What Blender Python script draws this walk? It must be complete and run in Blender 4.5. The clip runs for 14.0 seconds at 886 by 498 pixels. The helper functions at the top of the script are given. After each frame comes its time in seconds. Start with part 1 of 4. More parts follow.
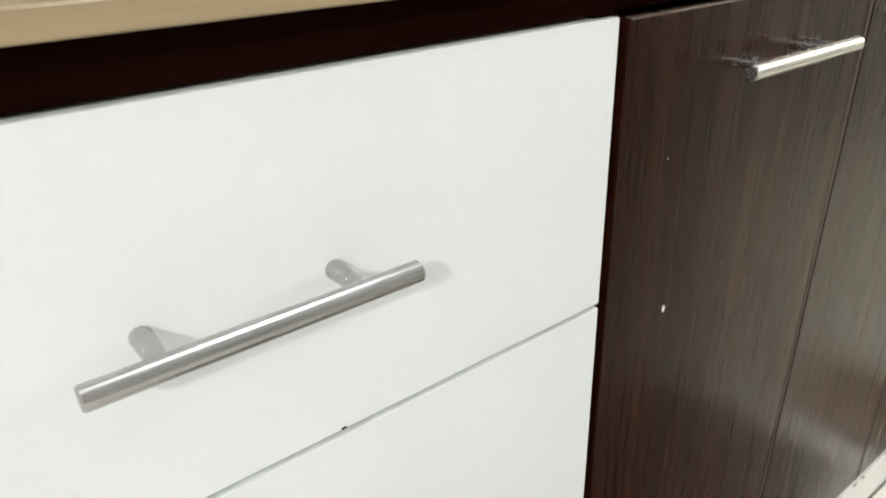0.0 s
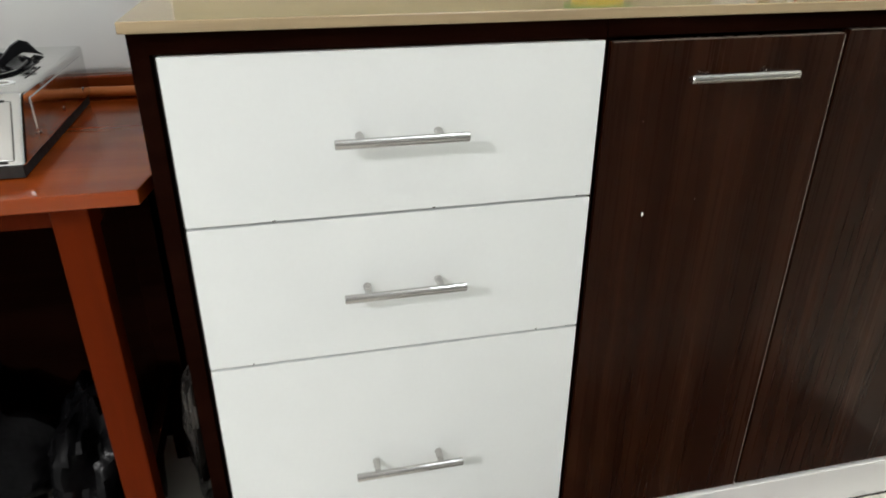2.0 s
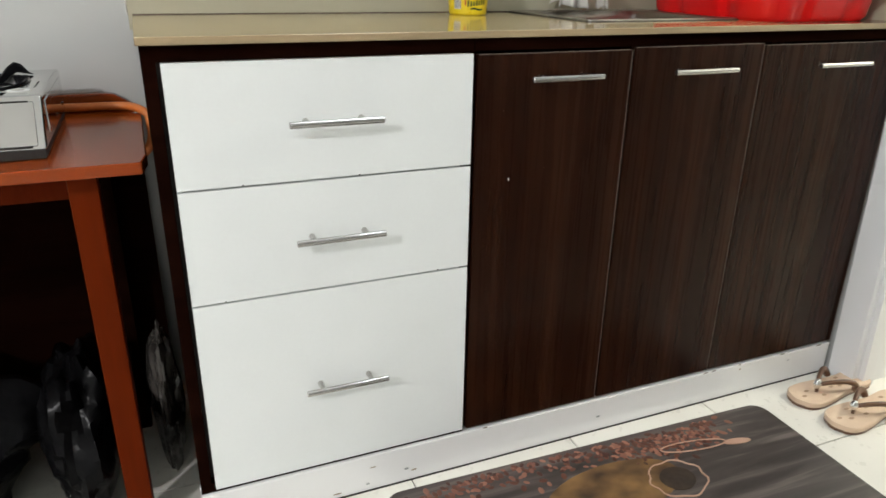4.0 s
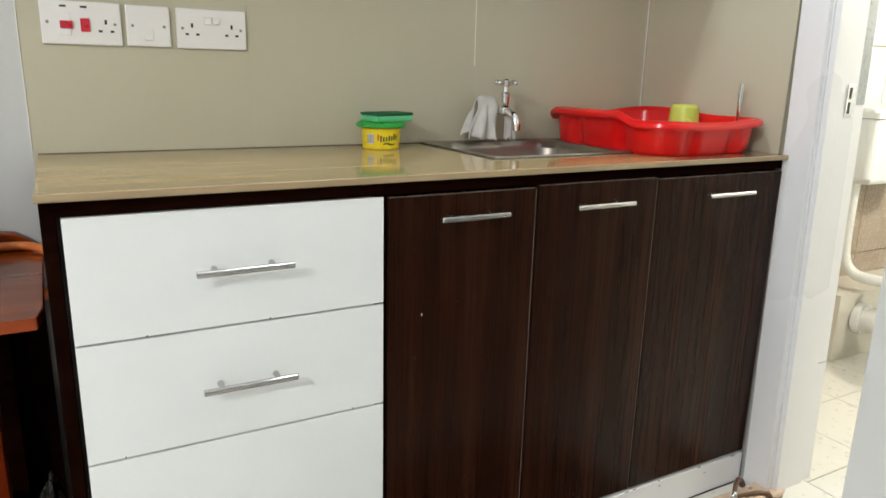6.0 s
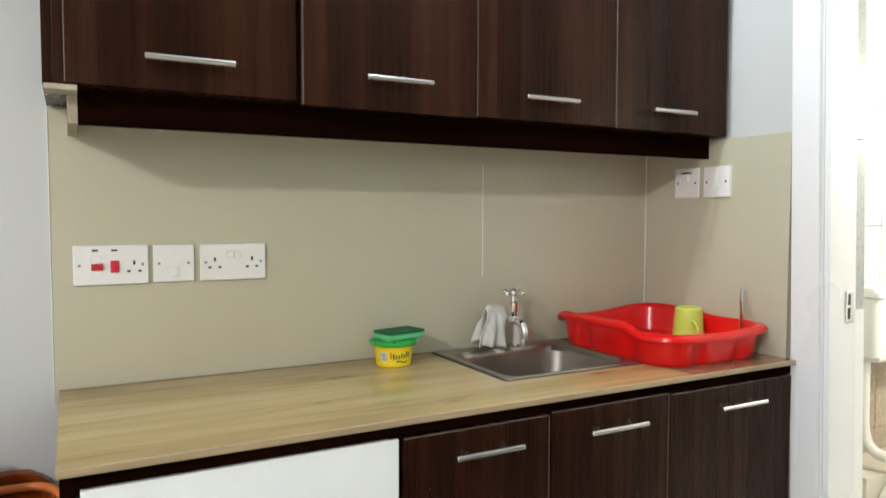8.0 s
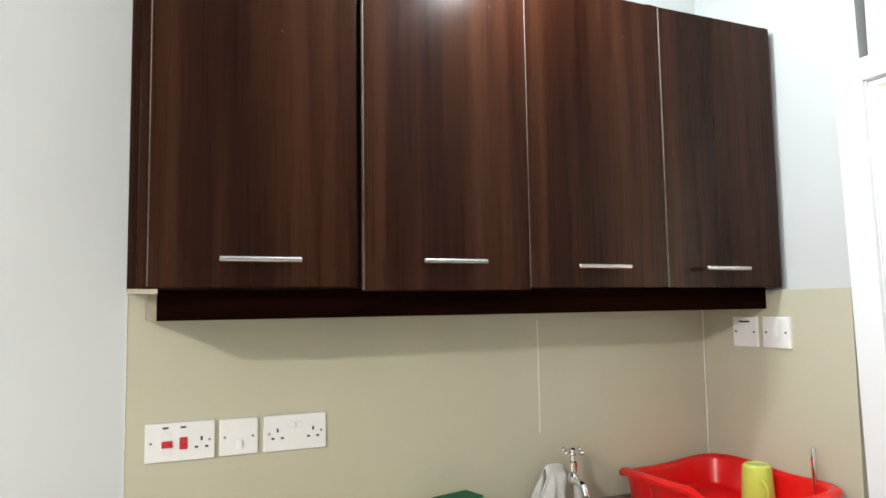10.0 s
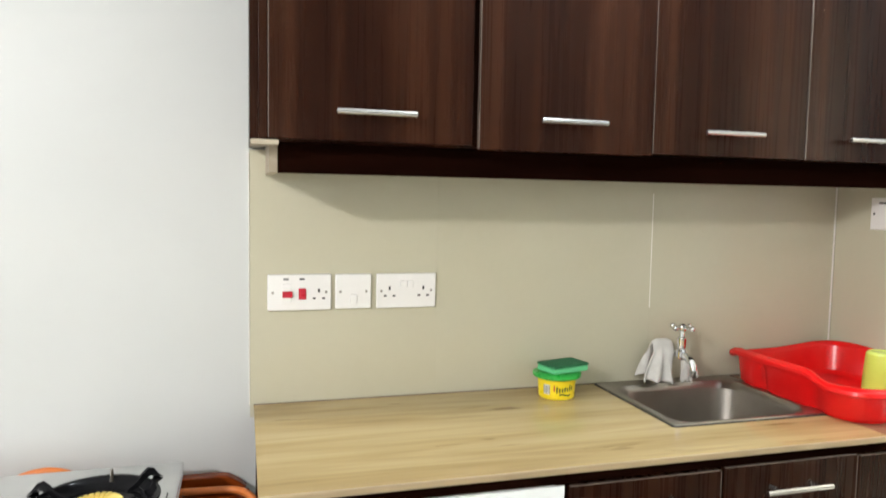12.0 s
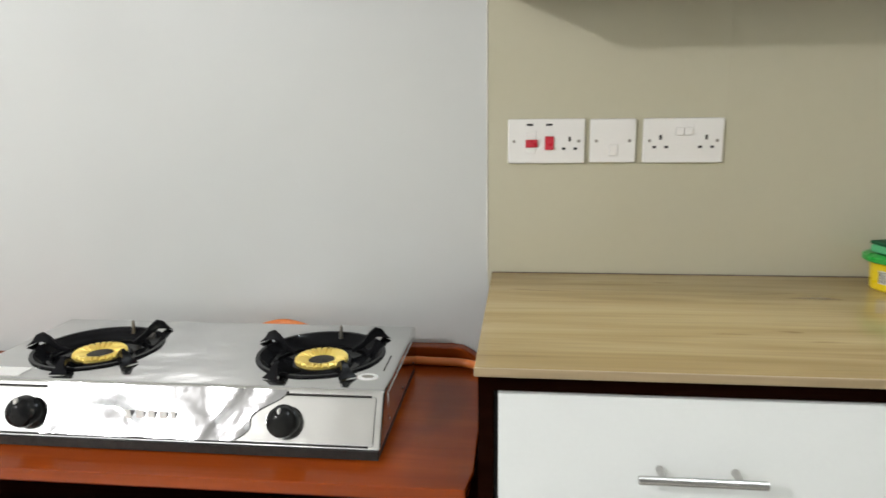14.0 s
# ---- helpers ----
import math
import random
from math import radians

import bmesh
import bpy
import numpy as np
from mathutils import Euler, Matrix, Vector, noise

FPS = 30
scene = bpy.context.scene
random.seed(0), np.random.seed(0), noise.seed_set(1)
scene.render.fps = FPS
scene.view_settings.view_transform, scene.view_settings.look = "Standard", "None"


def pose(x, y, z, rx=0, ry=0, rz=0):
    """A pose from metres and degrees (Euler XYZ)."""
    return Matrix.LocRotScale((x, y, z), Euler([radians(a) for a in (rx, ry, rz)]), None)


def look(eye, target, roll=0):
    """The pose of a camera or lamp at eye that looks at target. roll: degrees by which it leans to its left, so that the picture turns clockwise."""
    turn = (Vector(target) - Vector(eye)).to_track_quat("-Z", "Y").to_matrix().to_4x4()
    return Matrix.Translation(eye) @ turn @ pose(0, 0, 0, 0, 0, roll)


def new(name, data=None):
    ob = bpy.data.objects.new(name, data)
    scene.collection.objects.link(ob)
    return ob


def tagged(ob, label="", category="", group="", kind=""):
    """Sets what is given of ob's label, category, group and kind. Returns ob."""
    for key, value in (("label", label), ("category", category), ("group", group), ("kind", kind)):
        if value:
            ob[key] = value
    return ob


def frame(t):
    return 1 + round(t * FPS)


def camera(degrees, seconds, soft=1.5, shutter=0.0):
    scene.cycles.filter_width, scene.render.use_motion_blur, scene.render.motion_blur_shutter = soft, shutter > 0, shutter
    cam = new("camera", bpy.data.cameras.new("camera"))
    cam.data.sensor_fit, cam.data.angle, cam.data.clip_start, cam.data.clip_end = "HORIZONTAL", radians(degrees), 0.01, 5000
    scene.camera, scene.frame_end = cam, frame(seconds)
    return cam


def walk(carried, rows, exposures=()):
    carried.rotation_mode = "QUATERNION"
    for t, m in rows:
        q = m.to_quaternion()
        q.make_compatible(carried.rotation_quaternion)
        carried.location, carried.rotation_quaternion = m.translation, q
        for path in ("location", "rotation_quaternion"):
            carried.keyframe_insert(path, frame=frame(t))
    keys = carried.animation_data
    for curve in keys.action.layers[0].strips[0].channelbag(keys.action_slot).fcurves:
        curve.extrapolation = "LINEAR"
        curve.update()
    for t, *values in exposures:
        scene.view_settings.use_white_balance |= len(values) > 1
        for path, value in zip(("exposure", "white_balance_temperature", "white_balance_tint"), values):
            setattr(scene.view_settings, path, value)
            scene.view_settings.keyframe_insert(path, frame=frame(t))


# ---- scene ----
cam = camera(64.8, 14.0, shutter=0.3)
PATH = [
    (0, (0.167, -0.287, 0.959), (1.236, 1.154, 0.076), -2.1),
    (0.5, (0.179, -0.359, 0.995), (1.007, 1.267, 0.175), -3.6),
    (1, (0.134, -0.514, 1.021), (0.795, 1.206, 0.241), -2.0),
    (1.5, (0.133, -0.666, 1.047), (0.622, 1.095, 0.234), -0.8),
    (2, (0.13, -0.808, 1.044), (0.534, 0.938, 0.156), 0.2),
    (2.2, (0.117, -0.845, 1.033), (0.476, 0.903, 0.129), -0.7),
    (4.3, (-0.027, -1.176, 1.034), (0.765, 0.52, 0.331), 1.3),
    (4.5, (-0.017, -1.181, 1.037), (0.809, 0.51, 0.362), 1.5),
    (5, (-0.005, -1.181, 1.055), (0.853, 0.519, 0.444), 1.3),
    (5.5, (0.003, -1.164, 1.083), (0.913, 0.531, 0.536), 1.3),
    (6, (0.01, -1.151, 1.119), (0.947, 0.546, 0.626), 1.4),
    (6.5, (0.018, -1.147, 1.157), (0.953, 0.573, 0.746), 1.6),
    (7, (0.016, -1.139, 1.204), (0.95, 0.602, 0.887), 1.3),
    (7.5, (0.012, -1.143, 1.247), (0.941, 0.614, 1.025), 0.4),
    (8, (-0.006, -1.149, 1.307), (0.939, 0.611, 1.207), 0.1),
    (8.5, (-0.016, -1.163, 1.353), (0.922, 0.603, 1.348), 0.5),
    (9, (-0.027, -1.186, 1.384), (0.898, 0.585, 1.471), 0.2),
    (9.2, (-0.02, -1.165, 1.411), (0.884, 0.616, 1.521), -0.0),
    (11.3, (-0.066, -1.219, 1.508), (0.541, 0.675, 1.72), 0.3),
    (11.5, (-0.069, -1.203, 1.505), (0.501, 0.712, 1.596), 1.1),
    (12, (-0.051, -1.146, 1.423), (0.498, 0.772, 1.277), 1.0),
    (12.5, (-0.029, -1.129, 1.357), (0.406, 0.806, 1.099), 2.0),
    (13, (-0.02, -1.079, 1.297), (0.248, 0.876, 0.971), 0.2),
    (13.5, (0.001, -0.979, 1.265), (0.068, 0.984, 0.888), -0.1),
    (14, (0.031, -0.869, 1.274), (-0.195, 1.075, 0.861), -0.8),
]
walk(cam, [(t, look(eye, target, roll)) for t, eye, target, roll in PATH], [(0, 0.10), (0.4, -0.09), (2, -0.13), (5, -0.12), (5.5, -0.17), (6.5, -0.12), (8, -0.08), (8.5, -0.12), (9, -0.09), (11.4, 0.44), (12, 0.38), (12.5, 0.10), (13, -0.04), (13.5, -0.04), (14, -0.16)])

# ---- world and lamps ----
world = bpy.data.worlds.new("world")
scene.world = world
world.use_nodes = True
world.node_tree.nodes["Background"].inputs[0].default_value = (0.5, 0.55, 0.6, 1)
world.node_tree.nodes["Background"].inputs[1].default_value = 0.02


def bulb(name, place, watts, radius, colour):
    data = bpy.data.lights.new(name, "POINT")
    data.energy, data.shadow_soft_size, data.color = watts, radius, colour
    ob = new(name, data)
    ob.location = place
    return ob


bulb("room_bulb", (-2.25, -2.15, 2.50), 170, 0.07, (1.0, 0.98, 0.99))
bulb("kitchen_bulb", (0.737, -0.020, 2.378), 31, 0.045, (0.84, 0.93, 1.0))
bulb("bathroom_bulb", (3.20, -0.58, 1.80), 64, 0.05, (1.0, 0.93, 0.80))


# ---- materials ----
def blank(name):
    m = bpy.data.materials.new(name)
    m.use_nodes = True
    nt = m.node_tree
    return m, nt, nt.nodes["Principled BSDF"]


def textured(nt, scale, detail=5.0, rough=0.6, distortion=0.0, rotation=(0, 0, 0)):
    """A noise in object metres, stretched by scale."""
    tc = nt.nodes.new("ShaderNodeTexCoord")
    mp = nt.nodes.new("ShaderNodeMapping")
    mp.inputs["Scale"].default_value = scale
    mp.inputs["Rotation"].default_value = rotation
    no = nt.nodes.new("ShaderNodeTexNoise")
    no.inputs["Scale"].default_value = 1.0
    no.inputs["Detail"].default_value = detail
    no.inputs["Roughness"].default_value = rough
    no.inputs["Distortion"].default_value = distortion
    nt.links.new(tc.outputs["Object"], mp.inputs["Vector"])
    nt.links.new(mp.outputs["Vector"], no.inputs["Vector"])
    return no.outputs["Fac"]


def ramp(nt, fac, stops):
    r = nt.nodes.new("ShaderNodeValToRGB")
    el = r.color_ramp.elements
    while len(el) < len(stops):
        el.new(0.5)
    for e, (p, c) in zip(el, stops):
        e.position, e.color = p, (*c, 1)
    nt.links.new(fac, r.inputs["Fac"])
    return r.outputs["Color"]


def ranged(nt, fac, lo, hi):
    r = nt.nodes.new("ShaderNodeMapRange")
    r.inputs["From Min"].default_value, r.inputs["From Max"].default_value = 0.3, 0.7
    r.inputs["To Min"].default_value, r.inputs["To Max"].default_value = lo, hi
    nt.links.new(fac, r.inputs["Value"])
    return r.outputs["Result"]


def mixed(nt, a, b, fac, kind="MIX"):
    mx = nt.nodes.new("ShaderNodeMix")
    mx.data_type, mx.blend_type = "RGBA", kind
    if isinstance(fac, float):
        mx.inputs[0].default_value = fac
    else:
        nt.links.new(fac, mx.inputs[0])
    nt.links.new(a, mx.inputs[6])
    if isinstance(b, tuple):
        mx.inputs[7].default_value = (*b, 1)
    else:
        nt.links.new(b, mx.inputs[7])
    return mx.outputs[2]


def bumped(nt, bsdf, fac, strength, distance):
    b = nt.nodes.new("ShaderNodeBump")
    b.inputs["Strength"].default_value, b.inputs["Distance"].default_value = strength, distance
    nt.links.new(fac, b.inputs["Height"])
    nt.links.new(b.outputs["Normal"], bsdf.inputs["Normal"])


def surf(name, c1, c2, rough=(0.4, 0.55), metal=0.0, scale=(6, 6, 6), fine=(90, 90, 90), bump=0.1, depth=0.001, coat=0.0, spots=None, spec=0.5, grain=0.2):
    m, nt, b = blank(name)
    big, small = textured(nt, scale, 2.0, 0.5), textured(nt, fine, 2.0, 0.5)
    col = ramp(nt, big, [(0.3, c1), (0.7, c2)])
    col = mixed(nt, col, ramp(nt, small, [(0.35, (0.955, 0.955, 0.955)), (0.65, (1, 1, 1))]), grain, "MULTIPLY")
    if spots:
        sp = textured(nt, (23, 23, 23), 6.0, 0.7)
        r = nt.nodes.new("ShaderNodeMapRange")
        r.inputs["From Min"].default_value, r.inputs["From Max"].default_value = 0.68, 0.74
        nt.links.new(sp, r.inputs["Value"])
        col = mixed(nt, col, spots, r.outputs["Result"])
    nt.links.new(col, b.inputs["Base Color"])
    nt.links.new(ranged(nt, small, *rough), b.inputs["Roughness"])
    b.inputs["Metallic"].default_value, b.inputs["Coat Weight"].default_value = metal, coat
    b.inputs["Specular IOR Level"].default_value = spec
    if bump:
        bumped(nt, b, small, bump, depth)
    return m


def wooden(name, stops, grain, fibre, rough, bump=0.08, coat=0.0, spec=0.5, streak=0.78, warp=0.6, tint=(1, 1, 1)):
    """Wood: long streaks in two widths along one axis."""
    m, nt, b = blank(name)
    a, c = textured(nt, grain, 4.0, 0.55, warp), textured(nt, fibre, 3.0, 0.6)
    col = ramp(nt, a, stops)
    col = mixed(nt, col, ramp(nt, c, [(0.35, (streak, streak, streak)), (0.62, (1, 1, 1))]), 0.7, "MULTIPLY")
    nt.links.new(col, b.inputs["Base Color"])
    nt.links.new(ranged(nt, c, *rough), b.inputs["Roughness"])
    b.inputs["Coat Weight"].default_value, b.inputs["Coat Roughness"].default_value = coat, 0.12
    b.inputs["Specular IOR Level"].default_value = spec
    b.inputs["Specular Tint"].default_value = (*tint, 1)
    bumped(nt, b, c, bump, 0.0006)
    return m


WENGE = wooden("wenge_laminate", [(0.30, (0.0080, 0.0013, 0.0004)), (0.50, (0.0165, 0.0040, 0.0014)), (0.70, (0.034, 0.0108, 0.0047))], (16, 16, 0.55), (95, 95, 2), (0.27, 0.28), 0.0, spec=0.14, streak=0.97, warp=0.15, tint=(1.0, 0.93, 0.84))
WENGE_EDGE = wooden("wenge_edging", [(0.3, (0.09, 0.065, 0.05)), (0.7, (0.22, 0.17, 0.145))], (20, 20, 2), (120, 120, 6), (0.35, 0.5))
# The frame colour also paints the shade at the back of the table.
WENGE_DARK = wooden("wenge_frame_and_table_shade", [(0.3, (0.005, 0.0014, 0.0008)), (0.7, (0.011, 0.0034, 0.0020))], (2, 40, 40), (6, 200, 200), (0.5, 0.62), 0.02, spec=0.0)
RAW_BOARD = surf("raw_chipboard", (0.30, 0.25, 0.18), (0.42, 0.36, 0.27), (0.6, 0.8), scale=(20, 20, 20), fine=(300, 300, 300), bump=0.3)
WHITE_LAM = surf("white_laminate", (0.79, 0.82, 0.82), (0.82, 0.85, 0.85), (0.36, 0.42), fine=(140, 140, 140), bump=0.05, depth=0.0004)
OAK, nt, b = blank("oak_worktop")
broad, streaks, fibre, cracks = textured(nt, (0.9, 9, 9), 3.0, 0.5, 0.8), textured(nt, (1.3, 26, 26), 4.0, 0.55, 0.6), textured(nt, (5, 170, 170), 3.0, 0.6), textured(nt, (2.6, 30, 30), 3.0, 0.55, 1.2)
col = ramp(nt, broad, [(0.28, (0.300, 0.200, 0.082)), (0.48, (0.420, 0.305, 0.140)), (0.62, (0.470, 0.350, 0.170)), (0.78, (0.320, 0.218, 0.092))])
col = mixed(nt, col, ramp(nt, streaks, [(0.30, (0.74, 0.68, 0.60)), (0.55, (1, 1, 1))]), 0.6, "MULTIPLY")
col = mixed(nt, col, ramp(nt, fibre, [(0.35, (0.86, 0.86, 0.86)), (0.62, (1, 1, 1))]), 0.7, "MULTIPLY")
col = mixed(nt, col, ramp(nt, cracks, [(0.64, (1, 1, 1)), (0.72, (0.48, 0.38, 0.28))]), 0.9, "MULTIPLY")
nt.links.new(col, b.inputs["Base Color"])
nt.links.new(ranged(nt, fibre, 0.07, 0.12), b.inputs["Roughness"])
bumped(nt, b, fibre, 0.03, 0.0006)
OAK_END = wooden("oak_worktop_reddish", [(0.3, (0.20, 0.095, 0.055)), (0.55, (0.32, 0.18, 0.11)), (0.75, (0.40, 0.26, 0.17))], (2.5, 26, 26), (8, 170, 170), (0.10, 0.17), 0.03)
OAK_EDGE = wooden("oak_edge_band", [(0.3, (0.33, 0.245, 0.14)), (0.7, (0.42, 0.32, 0.19))], (1.5, 30, 30), (6, 150, 150), (0.3, 0.42), 0.05)
TILE = surf("beige_wall_tile", (0.505, 0.480, 0.357), (0.525, 0.500, 0.376), (0.17, 0.20), scale=(3, 3, 3), fine=(60, 60, 60), bump=0.02, depth=0.0004)
GROUT = surf("beige_grout", (0.48, 0.46, 0.345), (0.52, 0.50, 0.375), (0.7, 0.9), fine=(250, 250, 250), bump=0.3)
WALL = surf("gloss_white_wall_paint", (0.560, 0.575, 0.560), (0.578, 0.592, 0.578), (0.19, 0.23), scale=(2.2, 2.2, 2.2), fine=(7, 7, 7), bump=0.25, depth=0.004)
CEIL = surf("ceiling_paint", (0.76, 0.76, 0.74), (0.8, 0.8, 0.78), (0.7, 0.85), bump=0.05)
TRIM = surf("white_gloss_trim_paint", (0.84, 0.842, 0.845), (0.846, 0.848, 0.851), (0.27, 0.285), scale=(1.5, 1.5, 1.5), fine=(2, 2, 2), bump=0.0)
FLOOR = surf("white_floor_tile", (0.80, 0.78, 0.71), (0.84, 0.82, 0.75), (0.26, 0.36), scale=(5, 5, 5), fine=(40, 40, 40), bump=0.03)
BATH_TILE = surf("grey_white_bathroom_tile", (0.60, 0.63, 0.62), (0.70, 0.72, 0.70), (0.12, 0.2), scale=(4, 4, 9), fine=(30, 30, 30), bump=0.02)
BATH_GREY = surf("shaded_edge_and_scuff_grey", (0.34, 0.36, 0.36), (0.40, 0.42, 0.42), (0.25, 0.35), bump=0.0)
BATH_BEIGE = surf("beige_bathroom_tile", (0.42, 0.33, 0.25), (0.5, 0.41, 0.32), (0.2, 0.3), scale=(4, 4, 9), bump=0.02)
BATH_CREAM = surf("cream_boxing_tile", (0.60, 0.57, 0.48), (0.70, 0.67, 0.59), (0.15, 0.25), scale=(5, 5, 9), fine=(30, 30, 30), bump=0.02)
WHITE_GROUT = surf("white_grout", (0.72, 0.70, 0.64), (0.8, 0.78, 0.72), (0.6, 0.8), bump=0.1)
DARK_GROUT = surf("dark_floor_grout", (0.10, 0.09, 0.08), (0.18, 0.165, 0.15), (0.8, 0.95), fine=(250, 250, 250), bump=0.3)
STEEL = surf("brushed_steel", (0.46, 0.445, 0.43), (0.53, 0.515, 0.50), (0.22, 0.29), 1.0, (3, 40, 40), (12, 420, 420), 0.03, 0.0003)
SINK_STEEL = surf("sink_steel", (0.33, 0.305, 0.27), (0.38, 0.35, 0.315), (0.30, 0.38), 1.0, (12, 12, 12), (280, 280, 280), 0.0, 0.0003)
STOVE_STEEL = surf("stove_sheet_steel", (0.60, 0.60, 0.60), (0.70, 0.70, 0.69), (0.09, 0.12), 1.0, (7, 7, 7), (8, 12, 8), 0.6, 0.005)
FOIL = surf("crumpled_protective_film", (0.36, 0.36, 0.37), (0.50, 0.50, 0.51), (0.12, 0.18), 1.0, (9, 9, 9), (20, 20, 20), 0.45, 0.006)
CHROME = surf("chrome", (0.72, 0.72, 0.72), (0.80, 0.80, 0.80), (0.06, 0.14), 1.0, bump=0.0)
BRASS = surf("brass_burner", (0.86, 0.62, 0.14), (0.92, 0.72, 0.22), (0.34, 0.46), 0.75, bump=0.1)
BLACK_ENAMEL = surf("black_enamel", (0.006, 0.006, 0.007), (0.010, 0.010, 0.011), (0.07, 0.10), bump=0.0, spec=0.09)
BLACK_PLASTIC = surf("black_plastic", (0.006, 0.006, 0.007), (0.010, 0.010, 0.010), (0.06, 0.10), bump=0.0, spec=0.18)
BLACK_GAP = surf("black_rubber_and_gaps", (0.012, 0.010, 0.009), (0.02, 0.018, 0.016), (0.6, 0.8), bump=0.1)
BAG_BLACK = surf("black_bin_bag_plastic", (0.003, 0.003, 0.0035), (0.006, 0.006, 0.0065), (0.12, 0.25), scale=(9, 9, 9), fine=(26, 26, 26), bump=0.4, depth=0.01, spec=0.05)
# White plastic coloured dark for the shade there; pale patches paint its highlights.
BAG_WHITE = surf("shaded_white_bag_plastic", (0.004, 0.004, 0.004), (0.10, 0.09, 0.08), (0.12, 0.25), scale=(7, 7, 9), fine=(30, 30, 30), bump=0.7, depth=0.01)
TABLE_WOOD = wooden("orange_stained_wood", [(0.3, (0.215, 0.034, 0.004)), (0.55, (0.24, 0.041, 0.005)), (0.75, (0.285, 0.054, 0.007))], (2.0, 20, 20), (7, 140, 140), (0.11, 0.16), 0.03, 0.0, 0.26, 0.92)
# Table stain darkened: the tabletop's shade is put into this colour.
TABLE_LEG_SHADED = wooden("shaded_orange_leg", [(0.3, (0.078, 0.0085, 0.0008)), (0.7, (0.115, 0.0135, 0.0012))], (22, 22, 2), (140, 140, 7), (0.4, 0.5), 0.03, 0.0, 0.03, 0.92)
HOSE = surf("orange_rubber_hose", (0.66, 0.18, 0.035), (0.74, 0.22, 0.05), (0.35, 0.5), scale=(20, 20, 20), bump=0.1)
RED = surf("red_basin_plastic", (0.72, 0.006, 0.006), (0.735, 0.007, 0.008), (0.20, 0.24), bump=0.0)
LIME = surf("lime_cup_glaze", (0.54, 0.63, 0.10), (0.57, 0.66, 0.12), (0.1, 0.18), bump=0.02)
YELLOW = surf("yellow_tub_plastic", (0.86, 0.64, 0.012), (0.90, 0.70, 0.02), (0.25, 0.35), bump=0.02)
GREEN = surf("green_lid_plastic", (0.02, 0.36, 0.05), (0.03, 0.42, 0.065), (0.25, 0.38), bump=0.02)
SPONGE = surf("green_sponge_foam", (0.10, 0.52, 0.22), (0.14, 0.60, 0.28), (0.8, 0.95), fine=(500, 500, 500), bump=0.8, depth=0.002)
SCOUR = surf("dark_green_scouring_pad", (0.008, 0.11, 0.04), (0.014, 0.16, 0.06), (0.85, 0.95), fine=(600, 600, 600), bump=0.9, depth=0.002)
LABEL_DARK = surf("dark_green_print", (0.01, 0.05, 0.02), (0.015, 0.07, 0.03), (0.4, 0.5), bump=0.0)
CLOTH = surf("grey_white_cloth", (0.58, 0.56, 0.52), (0.70, 0.68, 0.64), (0.85, 0.95), scale=(30, 30, 30), fine=(700, 700, 700), bump=0.6, depth=0.001)
PLATE = surf("white_socket_plastic", (0.81, 0.80, 0.775), (0.82, 0.81, 0.785), (0.28, 0.32), bump=0.0)
SWITCH_RED = surf("red_switch_plastic", (0.50, 0.012, 0.03), (0.56, 0.02, 0.04), (0.25, 0.35), bump=0.0)
HOLE = surf("black_pin_hole", (0.012, 0.012, 0.012), (0.02, 0.02, 0.02), (0.5, 0.6), bump=0.0)
PORCELAIN = surf("white_porcelain", (0.80, 0.80, 0.77), (0.84, 0.84, 0.81), (0.08, 0.14), bump=0.0)
PVC = surf("white_pvc_pipe", (0.74, 0.73, 0.69), (0.8, 0.79, 0.75), (0.25, 0.35), bump=0.0)
SOLE = surf("tan_foam_sole", (0.66, 0.48, 0.34), (0.74, 0.57, 0.42), (0.6, 0.75), scale=(25, 25, 25), fine=(300, 300, 300), bump=0.3, spots=(0.36, 0.22, 0.13))
SOLE_PRINT = surf("brown_sole_print", (0.36, 0.22, 0.13), (0.46, 0.30, 0.19), (0.6, 0.75), bump=0.0)
STRAP = surf("brown_rubber_strap", (0.10, 0.045, 0.022), (0.17, 0.085, 0.045), (0.3, 0.42), bump=0.05)
MAT_WOOD = wooden("printed_plank_mat", [(0.28, (0.030, 0.024, 0.022)), (0.5, (0.062, 0.050, 0.046)), (0.75, (0.20, 0.165, 0.15))], (2.2, 30, 30), (8, 160, 160), (0.32, 0.45), 0.1)
BEAN, nt, b = blank("printed_coffee_beans")
geo = nt.nodes.new("ShaderNodeNewGeometry")
nt.links.new(ramp(nt, geo.outputs["Random Per Island"], [(0.0, (0.045, 0.012, 0.007)), (0.55, (0.13, 0.042, 0.024)), (1.0, (0.34, 0.15, 0.10))]), b.inputs["Base Color"])
b.inputs["Roughness"].default_value = 0.42
PRINT_CUP = surf("printed_cup_brown", (0.030, 0.013, 0.006), (0.27, 0.145, 0.05), (0.45, 0.6), scale=(11, 16, 14), bump=0.1)
PRINT_DARK = surf("printed_dark_coffee", (0.02, 0.012, 0.008), (0.05, 0.028, 0.016), (0.45, 0.6), scale=(14, 14, 14), bump=0.1)
PRINT_LINE = surf("printed_pink_outline", (0.42, 0.24, 0.17), (0.5, 0.32, 0.24), (0.45, 0.6), bump=0.1)
LAMP_WHITE = surf("lamp_housing_plastic", (0.62, 0.52, 0.40), (0.70, 0.60, 0.48), (0.4, 0.5), bump=0.0)

# ---- mesh helpers ----
ORIGIN = {}


def merge(*parts):
    out = bmesh.new()
    for b in parts:
        me = bpy.data.meshes.new("part")
        b.to_mesh(me)
        out.from_mesh(me)
        b.free()
        bpy.data.meshes.remove(me)
    return out


